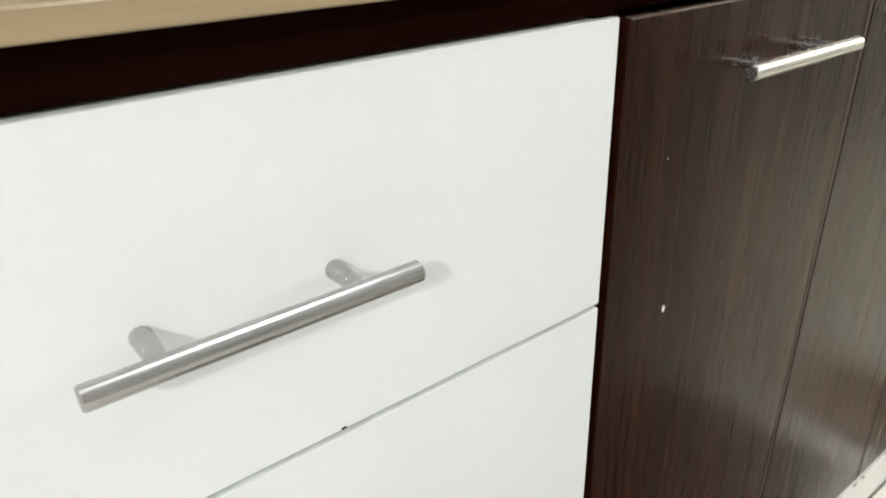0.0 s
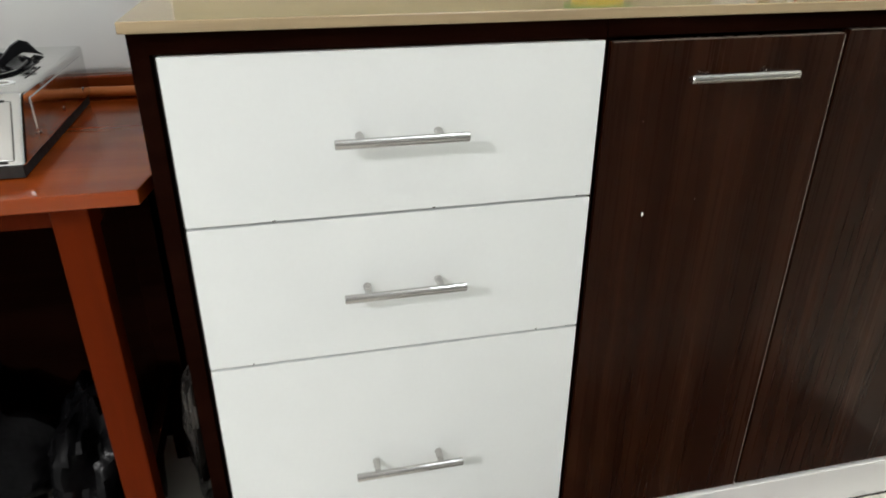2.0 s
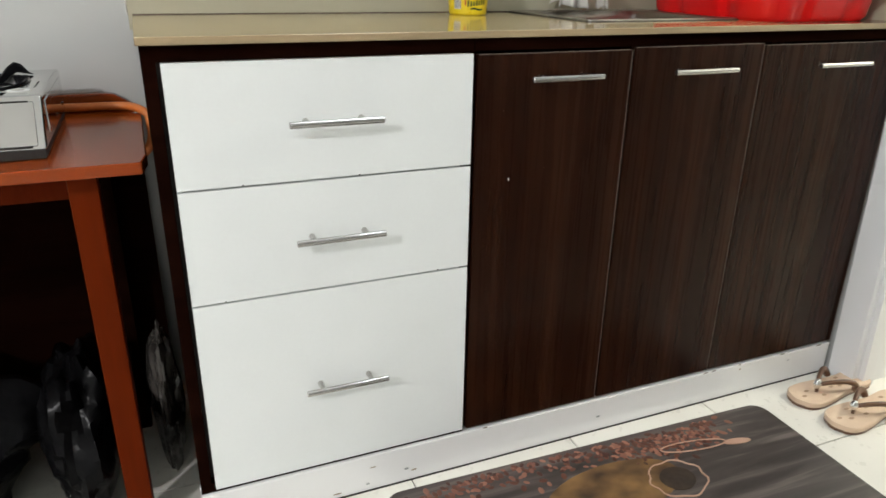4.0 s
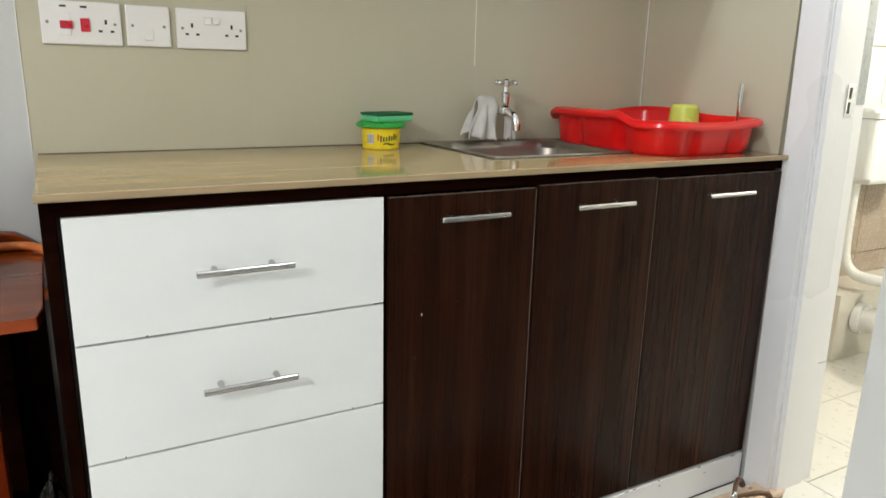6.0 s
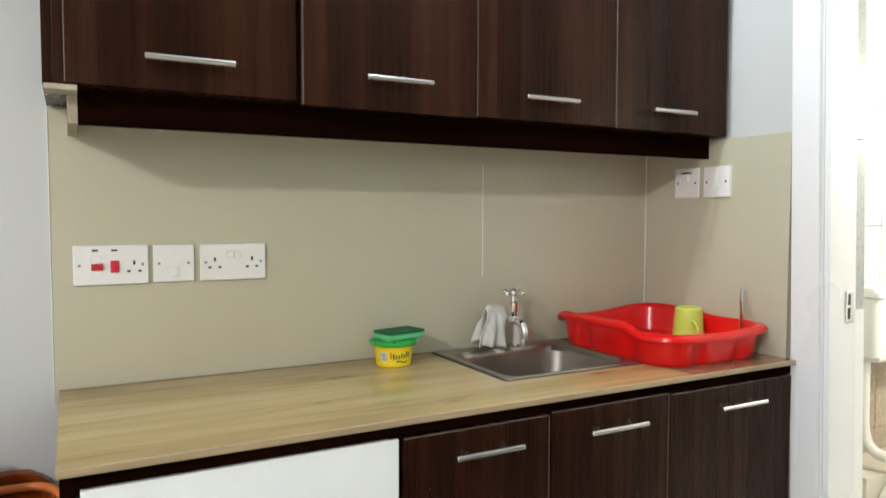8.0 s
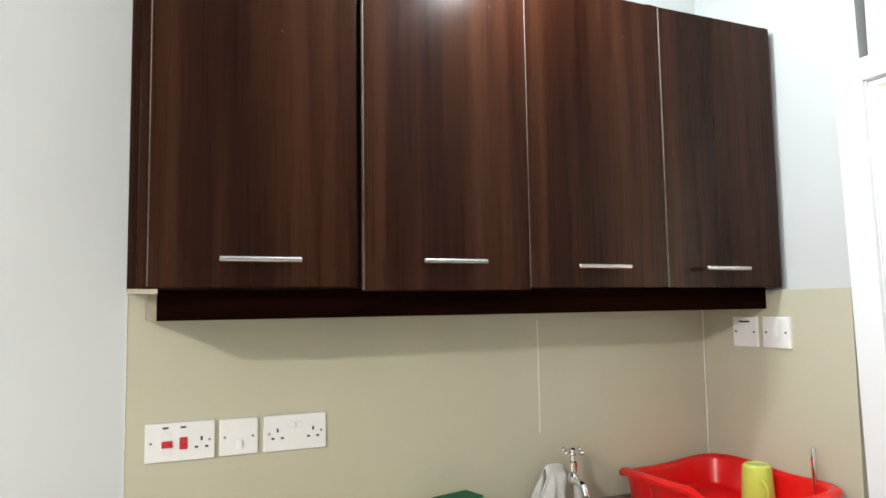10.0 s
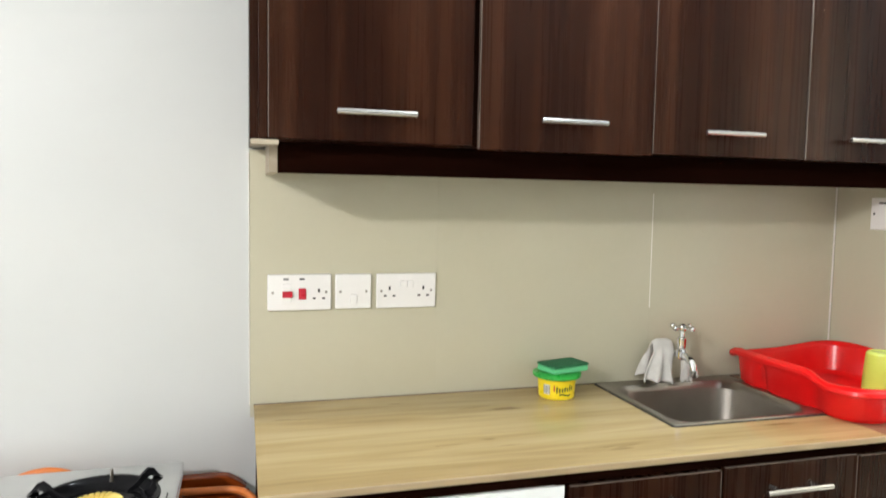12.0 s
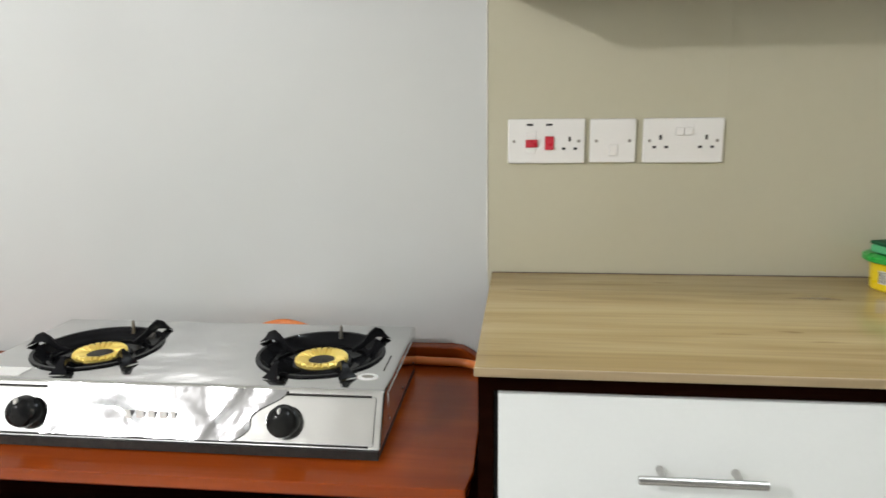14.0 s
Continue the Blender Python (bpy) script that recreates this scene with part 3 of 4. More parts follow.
part("foam", foam, SPONGE, sponge)
part("scouring_pad", pad, SCOUR, sponge, "dark green scouring pad")

# red basin with a waved rim and ribbed corners
bcx, bcy = 1.424, 0.262


def basin_ring(grow, level, wavy, ribs=0.0, n=128):
    """An outline of the basin: a rounded square, grown by so much, at a height that waves by wavy, with grooves of depth ribs."""
    pts = []
    for i in range(n):
        a = 2 * math.pi * i / n
        c, s = math.cos(a), math.sin(a)
        r = (abs(c) ** 5.5 + abs(s) ** 5.5) ** (-1 / 5.5)
        w = grow - ribs * max(0, math.cos(8 * a + math.pi)) ** 4
        x, y = bcx + (0.179 + w) * r * c, bcy + (0.213 + w) * r * s
        deg = math.degrees(a)
        up, down = min(1, max(0, (deg - 126) / 18)), min(1, max(0, (213 - deg) / 15))
        lift = 0.021 * (up * up * (3 - 2 * up)) * (down * down * (3 - 2 * down))
        lift += 0.020 * max(0, math.cos(a - radians(36))) ** 4 + 0.010 * max(0, math.cos(a - radians(315))) ** 6 + 0.006 * max(0, math.cos(a - radians(228))) ** 8
        pts.append((x, y, level + wavy * lift))
    return pts


basin = thing("dish_basin", (bcx, bcy, TOP), "red plastic dish basin with a wavy rim", "basin")
part("bowl", loft([
    basin_ring(-0.034, TOP + 0.009, 0), basin_ring(-0.022, TOP + 0.010, 0), basin_ring(-0.012, TOP + 0.018, 0), basin_ring(0.000, TOP + 0.068, 0.95),
    basin_ring(0.008, TOP + 0.067, 0.95, 0.004), basin_ring(0.005, TOP + 0.045, 0.7, 0.012), basin_ring(0.000, TOP + 0.010, 0, 0.014), basin_ring(-0.008, TOP, 0, 0.010), basin_ring(-0.02, TOP, 0)], True, True), RED, basin)
part("rim", loft([
    basin_ring(-0.001, TOP + 0.0665, 1), basin_ring(0.002, TOP + 0.074, 1), basin_ring(0.009, TOP + 0.0785, 1), basin_ring(0.018, TOP + 0.0775, 1), basin_ring(0.025, TOP + 0.072, 1),
    basin_ring(0.0265, TOP + 0.064, 1), basin_ring(0.024, TOP + 0.059, 1), basin_ring(0.021, TOP + 0.062, 1), basin_ring(0.010, TOP + 0.0665, 1)], False, False), RED, basin)
mx, my, mz = 1.540, 0.256, TOP + 0.0105
mug = thing("cup", (mx, my, mz), "lime green cup upside down in the basin", "cup")
bowl = lathe([(0.043, mz), (0.0435, mz + 0.002), (0.0425, mz + 0.03), (0.038, mz + 0.093), (0.035, mz + 0.099), (0.031, mz + 0.101), (0.029, mz + 0.099)], mx, my, 36)
grip2 = tube(smooth_path([(mx - 0.018, my - 0.034, mz + 0.018), (mx - 0.03, my - 0.058, mz + 0.022), (mx - 0.033, my - 0.062, mz + 0.05), (mx - 0.017, my - 0.030, mz + 0.066)], 6), 0.0045, 10)
part("bowl", bowl, LIME, mug)
part("cup_handle", grip2, LIME, mug)
spoon = thing("spoon", (1.585, 0.16, TOP + 0.013), "steel spoon standing in the basin", "spoon")
part("shaft", tube([(1.592, 0.126, TOP + 0.010), (1.593, 0.122, TOP + 0.08), (1.593, 0.120, TOP + 0.14), (1.5935, 0.1195, TOP + 0.172)], [0.0034, 0.0042, 0.0075, 0.0055], 10), CHROME, spoon)

# ---- upper cabinets ----
UZ0, UZ1, UY = 1.530, 2.268, 0.214
doors = ((-0.006, 0.3965, 0.118, 0.274), (0.4090, 0.8100, 0.533, 0.683), (0.8135, 1.2200, 0.928, 1.081), (1.2235, 1.626, 1.324, 1.476))
for n, (x0, x1, h0, h1) in enumerate(doors):
    c0, c1 = (-0.040 if n == 0 else doors[n - 1][1] + (0.0008 if n > 1 else 0.0068)), (1.640 if n == 3 else (x1 + 0.0062 if n == 0 else x1 + 0.0003))
    unit = thing("wall_cabinet", ((x0 + x1) / 2, 0.37, UZ0), "dark wenge wall cabinet with one closed door", "cabinet", "wall cabinets")
    carcass(unit, c0, c1, UY + 0.020, 0.511, UZ0 - 0.002, UZ1 + 0.012, WENGE)
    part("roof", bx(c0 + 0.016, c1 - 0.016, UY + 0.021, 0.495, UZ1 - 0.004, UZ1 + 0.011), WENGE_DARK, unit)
    low = UZ0 - (0.0, 0.008, 0.003, 0.004)[n]
    yy = UY - (0.006 if n == 1 else 0.0)
    door = part("door", bx(x0, x1, yy, yy + 0.018, low, UZ1 - 0.002 * (n == 2), 0.0012), WENGE, unit)
    part("edging", merge(bx(x0 - 0.0008, x0 + 0.0011, yy - 0.0008, yy + 0.010, low + 0.002, UZ1 - 0.004)), WENGE_EDGE, door, "pale worn door edge")
    if n == 0:
        part("filler_strip", bx(-0.0236, -0.0075, UY + 0.006, UY + 0.0195, UZ0 - 0.001, UZ1, 0.001), WENGE, unit)
    bar_handle((h0 + h1) / 2, yy, (1.583, 1.584, 1.577, 1.576)[n], h1 - h0, door)
    part("fleck", ball(random.uniform(x0 + 0.02, x1 - 0.02), yy, random.uniform(low + 0.05, UZ1 - 0.05), 0.0008, 0.0005, 0.002, 6, 4), RAW_BOARD, door)
pelmet = thing("pelmet", (0.8, 0.28, 1.467), "dark wenge light pelmet under the wall cabinets", "pelmet")
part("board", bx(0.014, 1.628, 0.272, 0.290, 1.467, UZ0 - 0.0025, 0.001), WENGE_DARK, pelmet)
part("board_end", bx(-0.003, 0.0135, 0.273, 0.510, 1.468, UZ0 - 0.0025, 0.001), RAW_BOARD, pelmet, "raw chipboard return board")
part("cabinet_underside", bx(-0.038, 0.013, 0.216, 0.271, UZ0 - 0.012, UZ0 - 0.0025, 0.001), RAW_BOARD, pelmet, "raw chipboard strip")
lamp = thing("strip_light", (0.43, 0.37, UZ0), "unlit slim strip light under the cabinets", "strip light")
part("housing", bx(0.17, 0.70, 0.355, 0.385, 1.478, UZ0 - 0.0022, 0.004), LAMP_WHITE, lamp)
part("end_cap", bx(0.158, 0.1695, 0.353, 0.387, 1.474, UZ0 - 0.0022, 0.004), LAMP_WHITE, lamp)
part("end_cap", bx(0.7005, 0.712, 0.353, 0.387, 1.474, UZ0 - 0.0022, 0.004), LAMP_WHITE, lamp)


# ---- sockets and switches ----
def plate_at(x0, x1, z0, z1, name, label, category, group=""):
    ob = thing(name, ((x0 + x1) / 2, 0.512, (z0 + z1) / 2), label, category, group)
    part("plate", bx(x0, x1, 0.5035, 0.5125, z0, z1, 0.003, 3), PLATE, ob)
    for x in (x0 + 0.012, x1 - 0.012):
        part("screw", tube([(x, 0.5036, (z0 + z1) / 2), (x, 0.5026, (z0 + z1) / 2)], [0.0032, 0.0026], 12), SINK_STEEL, ob)
    return ob


def pins(ob, x, z):
    part("pin_hole", bx(x - 0.0022, x + 0.0022, 0.5028, 0.505, z + 0.004, z + 0.013), HOLE, ob)
    for s in (-1, 1):
        part("pin_hole", bx(x + s * 0.011 - 0.0034, x + s * 0.011 + 0.0034, 0.5028, 0.505, z - 0.012, z - 0.0075), HOLE, ob)


SZ0, SZ1 = 1.154, 1.239
cook = plate_at(0.001, 0.148, SZ0, SZ1, "cooker_switch", "white cooker switch plate with red rockers and socket", "switch")
for x in (0.043, 0.080):
    part("indicator", bx(x - 0.006, x + 0.006, 0.5026, 0.505, SZ1 - 0.013, SZ1 - 0.009), HOLE, cook)
part("rocker_bed", bx(0.034, 0.055, 0.5020, 0.505, 1.172, 1.217, 0.001), PLATE, cook)
part("rocker", bx(0.035, 0.058, 0.4985, 0.503, 1.185, 1.200, 0.0015), SWITCH_RED, cook, "red cooker rocker switch")
part("rocker", bx(0.072, 0.089, 0.4995, 0.504, 1.180, 1.206, 0.0015), SWITCH_RED, cook, "red socket rocker switch")
pins(cook, 0.119, 1.192)
sw = plate_at(0.1575, 0.2435, SZ0 + 0.001, SZ1 - 0.001, "light_switch", "white single light switch plate", "switch", "wall switches")
part("rocker", bx(0.1925, 0.2085, 0.4990, 0.504, 1.168, 1.190, 0.0015), PLATE, sw)
twin = plate_at(0.2565, 0.4045, SZ0, SZ1 - 0.001, "double_socket", "white double wall socket", "socket")
for x in (0.2885, 0.3725):
    pins(twin, x, 1.194)
for x in (0.322, 0.339):
    part("rocker", bx(x - 0.007, x + 0.007, 0.4995, 0.504, 1.206, 1.221, 0.0012), PLATE, twin)


def side_plate(y0, y1, z0, z1, label):
    """A plate on the tiled side wall."""
    ob = thing("fused_switch", (1.629, (y0 + y1) / 2, (z0 + z1) / 2), label, "switch", "wall switches")
    part("box", bx(1.622, 1.638, y0, y1, z0, z1, 0.003, 3), PLATE, ob)
    for y in (y0 + 0.012, y1 - 0.012):
        part("screw", bx(1.6212, 1.623, y - 0.003, y + 0.003, (z0 + z1) / 2 - 0.003, (z0 + z1) / 2 + 0.003, 0.0008), HOLE, ob)
    return ob


pl = side_plate(0.304, 0.394, 1.356, 1.444, "white switched fuse plate on the tiled wall")
part("rocker", bx(1.6195, 1.623, 0.342, 0.354, 1.405, 1.423, 0.001), PLATE, pl)
part("indicator", bx(1.6212, 1.623, 0.33, 0.368, 1.427, 1.432), HOLE, pl)
pl = side_plate(0.196, 0.286, 1.356, 1.444, "white single light switch plate on the tiled wall")
part("rocker", bx(1.6195, 1.623, 0.234, 0.248, 1.388, 1.412, 0.001), PLATE, pl)

# ---- table with the gas stove ----
TT = 0.745
table = thing("table", (-0.67, 0.2, 0), "orange-stained wooden side table against the wall", "table")
outline = [(-1.30, 0.008), (-0.045, 0.008), (-0.036, 0.06), (-0.040, 0.488), (-1.30, 0.488)]
top_bm = loft([[(x, y, TT - 0.020) for x, y in outline], [(x, y, TT) for x, y in outline]])
bmesh.ops.bevel(top_bm, geom=list(top_bm.edges), offset=0.003, segments=2, affect="EDGES", profile=0.5)
part("tabletop", top_bm, TABLE_WOOD, table)
# Front apron in the darkened stain, for the shade under the tabletop.
part("apron", bx(-1.22, -0.116, 0.0915, 0.108, 0.672, TT - 0.021, 0.001), TABLE_LEG_SHADED, table)
# Low rail added to give the reddish band on the wall behind the tabletop.
rail_outline = [(-0.72, TT + 0.0005), (-0.72, 0.778), (-0.11, 0.779), (-0.088, 0.776), (-0.064, 0.762), (-0.045, TT + 0.0005)]
rail = loft([[(x, y, z) for x, z in rail_outline] for y in (0.4885, 0.5180)])
bmesh.ops.bevel(rail, geom=list(rail.edges), offset=0.004, segments=3, affect="EDGES", profile=0.5)
part("added_rail", rail, TABLE_WOOD, table, "low rail added for the reddish band on the wall")
part("apron", bx(-1.22, -0.116, 0.4425, 0.455, 0.655, TT - 0.021, 0.001), TABLE_WOOD, table)
part("apron", bx(-0.146, -0.128, 0.1085, 0.3995, 0.655, TT - 0.021, 0.001), TABLE_WOOD, table)
part("apron", bx(-1.21, -1.19, 0.1085, 0.3995, 0.655, TT - 0.021, 0.001), TABLE_WOOD, table)
# Back legs take the near-black frame colour for the shade under the top.
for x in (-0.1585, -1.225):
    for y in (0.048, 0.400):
        part("leg", bx(x, x + 0.044, y, y + 0.042, 0, 0.7235, 0.003), TABLE_LEG_SHADED if y < 0.1 else WENGE_DARK, table)
# Board added and stretcher coloured near-black to paint the shade under the table.
part("added_back_board", bx(-1.26, -0.05, 0.456, 0.470, 0.02, 0.652), WENGE_DARK, table, "dark back board added for the shade under the table")
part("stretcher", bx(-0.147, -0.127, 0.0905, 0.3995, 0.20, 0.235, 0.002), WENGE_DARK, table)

X0, X1, Y0, Y1, B0, B1 = -0.912, -0.178, 0.096, 0.442, 0.759, 0.838
def lean(y, z):
    """The front of the stove leans back towards its top."""
    return y + 0.62 * (z - 0.79)


stove = thing("gas_stove", (-0.54, 0.27, TT), "two-burner steel table-top gas stove with black knobs", "stove")
part("base", bx(X0 + 0.004, X1 - 0.003, Y0 - 0.022, Y1 - 0.01, TT + 0.002, B0 + 0.002), BLACK_GAP, stove)
for x in (X0 + 0.04, X1 - 0.04):
    for y in (Y0 + 0.05, Y1 - 0.05):
        part("rubber_foot", lathe([(0.014, TT), (0.016, TT + 0.001), (0.014, TT + 0.0018)], x, y, 16), BLACK_GAP, stove)
shell = bx(X0, X1, Y0, Y1, B0, B1, 0.005, 3)
for v in shell.verts:
    if v.co.y < Y0 + 0.1:
        v.co.y = lean(v.co.y, v.co.z)
bmesh.ops.delete(shell, geom=[f for f in shell.faces if f.normal.z > 0.99 and f.calc_center_median().z > B1 - 0.001 and f.calc_area() > 0.05], context="FACES")
part("shell", shell, STOVE_STEEL, stove)
# top sheet with two round wells
BURNERS, CYB, WELL = (-0.745, -0.323), 0.278, 0.1115
px0, px1, py0, py1 = X0 + 0.005, X1 - 0.005, lean(Y0 + 0.005, B1), Y1 - 0.005
cy0, cy1, half = CYB - 0.125, CYB + 0.125, 0.125
sheets = []
for a, c, e, g in [(px0, px1, py0, cy0), (px0, px1, cy1, py1), (px0, BURNERS[0] - half, cy0, cy1), (BURNERS[0] + half, BURNERS[1] - half, cy0, cy1), (BURNERS[1] + half, px1, cy0, cy1)]:
    sheets.append(loft([[(a, e, B1), (c, e, B1)], [(a, g, B1), (c, g, B1)]], False, False, False))
for cx in BURNERS:
    outer, edge, inner = [], [], []
    for k in range(64):
        a = 2 * math.pi * k / 64
        c, s_ = math.cos(a), math.sin(a)
        m = min(half / max(abs(c), 1e-6), 0.125 / max(abs(s_), 1e-6))
        outer.append((cx + m * c, CYB + m * s_, B1))
        edge.append((cx + WELL * c, CYB + WELL * s_, B1))
        inner.append((cx + (WELL - 0.002) * c, CYB + (WELL - 0.002) * s_, B1 - 0.004))
    sheets.append(loft([outer, edge, inner], False, False))
part("top_sheet", merge(*sheets), STOVE_STEEL, stove)
panel = bx(X0 + 0.012, X1 - 0.012, Y0 - 0.003, Y0 + 0.003, B0 + 0.007, B1 - 0.009, 0.0025, 2)
for v in panel.verts:
    v.co.y = lean(v.co.y, v.co.z)
part("front_panel", panel, STOVE_STEEL, stove)
for z in (B0 + 0.0062, B1 - 0.0085):
    part("panel_seam", bx(X0 + 0.02, X1 - 0.02, lean(Y0, z) - 0.0034, lean(Y0, z) + 0.002, z - 0.0006, z + 0.0006), BLACK_GAP, stove)
side_slots = part("side_panel", bx(X1 - 0.001, X1 + 0.0015, Y0 + 0.05, Y1 - 0.03, B0 + 0.012, B1 - 0.012, 0.001), STOVE_STEEL, stove)
for y in (0.15, 0.27, 0.39):
    part("side_screw", ball(X1 + 0.0015, y, B0 + 0.02, 0.0016, 0.004, 0.004, 10, 6), CHROME, side_slots)
part("top_slot", bx(-0.1968, -0.1948, 0.205, 0.275, B1 - 0.001, B1 + 0.0006), BLACK_GAP, stove)
# crumpled film along the front, torn off slantwise before one knob
random.seed(11)
rows = []
for i in range(17):
    row = []
    v = i / 16
    z = B0 + 0.009 + (B1 - B0 - 0.010) * v
    fx0, fx1 = -0.728 + 0.006 * math.sin(5 * v), -0.412 + 0.076 * v + 0.010 * math.sin(9 * v)
    for j in range(73):
        u = j / 72
        x = fx0 + (fx1 - fx0) * u
        p = Vector((x * 26, z * 30, 3.1))
        fold = max(0.0, u - 0.72) / 0.28
        y = lean(Y0 - 0.0045, z) - 0.006 * abs(noise.noise(p * 0.5)) ** 0.7 - 0.007 * fold * abs(noise.noise(Vector(((x - 0.9 * z) * 34, 1.0, 4.0))))
        row.append((x + 0.003 * noise.noise(p * 0.7), y, z))
    rows.append(row)
film = part("protective_film", loft(rows, False, False, False), FOIL, stove, "crumpled shiny protective film")
for k, wide in enumerate((0.010, 0.013, 0.012, 0.013, 0.008)):
    lx = -0.590 + 0.019 * k
    ly = lean(Y0 - 0.0088, 0.797)
    part("logo_bar", bx(lx, lx + wide, ly - 0.0004, ly + 0.0004, 0.788, 0.8060, 0.0002, 1), PLATE, film, "white printed maker's mark")
for kx in (-0.330, -0.758):
    ky = lean(Y0 - 0.003, 0.798)
    kn = part("knob", tube([(kx, ky, 0.798), (kx, ky - 0.006, 0.798), (kx, ky - 0.020, 0.801), (kx, ky - 0.027, 0.803), (kx, ky - 0.031, 0.804), (kx, ky - 0.0325, 0.804)], [0.024, 0.0252, 0.0245, 0.021, 0.013, 0.005], 28), BLACK_PLASTIC, stove, "black plastic knob")
    part("knob_mark", bx(kx - 0.0012, kx + 0.0012, ky - 0.030, ky - 0.022, 0.819, 0.826), PLATE, kn)
for cx in BURNERS:
    cy = CYB
    pan = part("drip_pan", lathe([(WELL - 0.0005, B1 - 0.0035), (WELL + 0.003, B1 + 0.0008), (WELL + 0.002, B1 + 0.0032), (WELL - 0.004, B1 + 0.0030), (0.100, B1 - 0.007), (0.086, B1 - 0.016), (0.055, B1 - 0.019)], cx, cy, 64, False), BLACK_ENAMEL, stove, "glossy black drip pan")
    part("burner_head", lathe([(0.056, B1 - 0.019), (0.056, B1 - 0.018), (0.053, B1 - 0.014), (0.050, B1 - 0.0125)], cx, cy, 36), BLACK_ENAMEL, pan)
    cap = lathe([(0.0455, B1 - 0.0145), (0.0475, B1 - 0.0125), (0.0470, B1 - 0.0075), (0.0440, B1 - 0.0045), (0.036, B1 - 0.0050), (0.027, B1 - 0.0080), (0.0225, B1 - 0.0125)], cx, cy, 120, False, False)
    for v in cap.verts:
        dx, dy = v.co.x - cx, v.co.y - cy
        if v.co.z > B1 - 0.0105 and round(math.atan2(dy, dx) / (2 * math.pi) * 120) % 5 == 0:
            v.co.z -= 0.0028
    part("brass_cap", cap, BRASS, pan, "slotted brass burner ring")
    part("cap_hole", lathe([(0.0235, B1 - 0.0118), (0.010, B1 - 0.0122)], cx, cy, 20), BLACK_GAP, pan)
    part("igniter", tube([(cx + 0.010, cy + 0.098, B1 - 0.006), (cx + 0.011, cy + 0.099, B1 + 0.020)], [0.0042, 0.0026], 8), SINK_STEEL, pan)
    ring = part("pan_ring", lathe([(0.085, B1 - 0.014), (0.089, B1 - 0.009), (0.084, B1 - 0.007), (0.079, B1 - 0.011)], cx, cy, 48, False, False), BLACK_ENAMEL, stove, "black enamelled pan support")
    for deg in ((55, 178, 275, 322) if cx < -0.5 else (43, 155, 249, 304)):
        a = radians(deg)
        c, s_ = math.cos(a), math.sin(a)
        blade = []
        for r, zc, wide, high in ((0.137, 0.0020, 0.026, 0.002), (0.131, 0.0065, 0.019, 0.007), (0.124, 0.0130, 0.011, 0.016), (0.114, 0.0160, 0.007, 0.018), (0.100, 0.0100, 0.006, 0.016), (0.084, -0.002, 0.006, 0.012), (0.062, -0.009, 0.005, 0.006)):
            blade.append([(cx + r * c - u * wide * s_, cy + r * s_ + u * wide * c, B1 + zc + w * high * 0.5) for u, w in ((-0.5, -1), (0.5, -1), (0.62, 0), (0.4, 1), (-0.4, 1), (-0.62, 0))])
        part("prong", loft(blade), BLACK_ENAMEL, ring)
label_ring = part("sticker", loft([[(-0.216 + 0.017 * math.cos(2 * math.pi * i / 24), 0.176 + 0.013 * math.sin(2 * math.pi * i / 24), B1 + z) for i in range(24)] for z in (0.0002, 0.0012)]), PLATE, stove, "small white oval sticker")
part("sticker_print", loft([[(-0.216 + 0.010 * math.cos(2 * math.pi * i / 20), 0.176 + 0.006 * math.sin(2 * math.pi * i / 20), B1 + z) for i in range(20)] for z in (0.0012, 0.0016)]), SINK_STEEL, label_ring)
part("sticker", bx(-0.89, -0.80, 0.135, 0.170, B1 + 0.0002, B1 + 0.0012), PLATE, stove, "white paper sticker")

hose = solid("gas_hose", tube(smooth_path([(-0.62, 0.474, 0.765), (-0.54, 0.474, 0.805), (-0.455, 0.474, 0.828), (-0.37, 0.474, 0.800), (-0.28, 0.474, 0.762), (-0.17, 0.466, 0.757), (-0.09, 0.460, 0.757),
                                            (-0.052, 0.440, 0.756), (-0.028, 0.400, 0.748), (-0.0245, 0.360, 0.736), (-0.0245, 0.332, 0.718), (-0.034, 0.322, 0.694), (-0.062, 0.350, 0.668), (-0.10, 0.405, 0.655), (-0.20, 0.428, 0.645), (-0.40, 0.430, 0.640), (-0.62, 0.430, 0.640)], 8), 0.0085, 12), HOSE,
             (-0.3, 0.46, 0.75), "orange rubber gas hose lying behind the stove", "hose")


def lump(x, y, rx, ry, rz, seed, rough=0.25, rise=0.0):
    """A slack bag resting on the floor."""
    bm = ball(0, 0, 0, 1, u=40, v=28)
    for v in bm.verts:
        p = v.co * 1.6 + Vector((seed * 3.1, seed, 0))
        f = 1 + rough * noise.noise(p) + rough * 0.5 * noise.noise(p * 2.7) + rough * 0.25 * abs(noise.noise(p * 6))
        v.co = (x + v.co.x * rx * f, y + v.co.y * ry * f, max(0.0, rz * 0.9 + v.co.z * rz * f))
    return bm


# Two further bags, added to fill the dark space under the table.
for bag_x, bag_y, wide, deep, tall, seed in ((-0.235, 0.235, 0.075, 0.155, 0.17, 9.0), (-0.86, 0.24, 0.15, 0.17, 0.17, 4.0)):
    solid("bin_bag", lump(bag_x, bag_y, wide, deep, tall, seed, 0.30), BAG_BLACK, (bag_x, bag_y, 0), "black plastic bag on the floor under the table", "bag", "bags under the table")
bag = solid("bin_bag", lump(-0.52, 0.24, 0.20, 0.18, 0.19, 2.0, 0.35), BAG_BLACK, (-0.52, 0.24, 0), "black plastic bag on the floor under the table", "bag", "bags under the table")
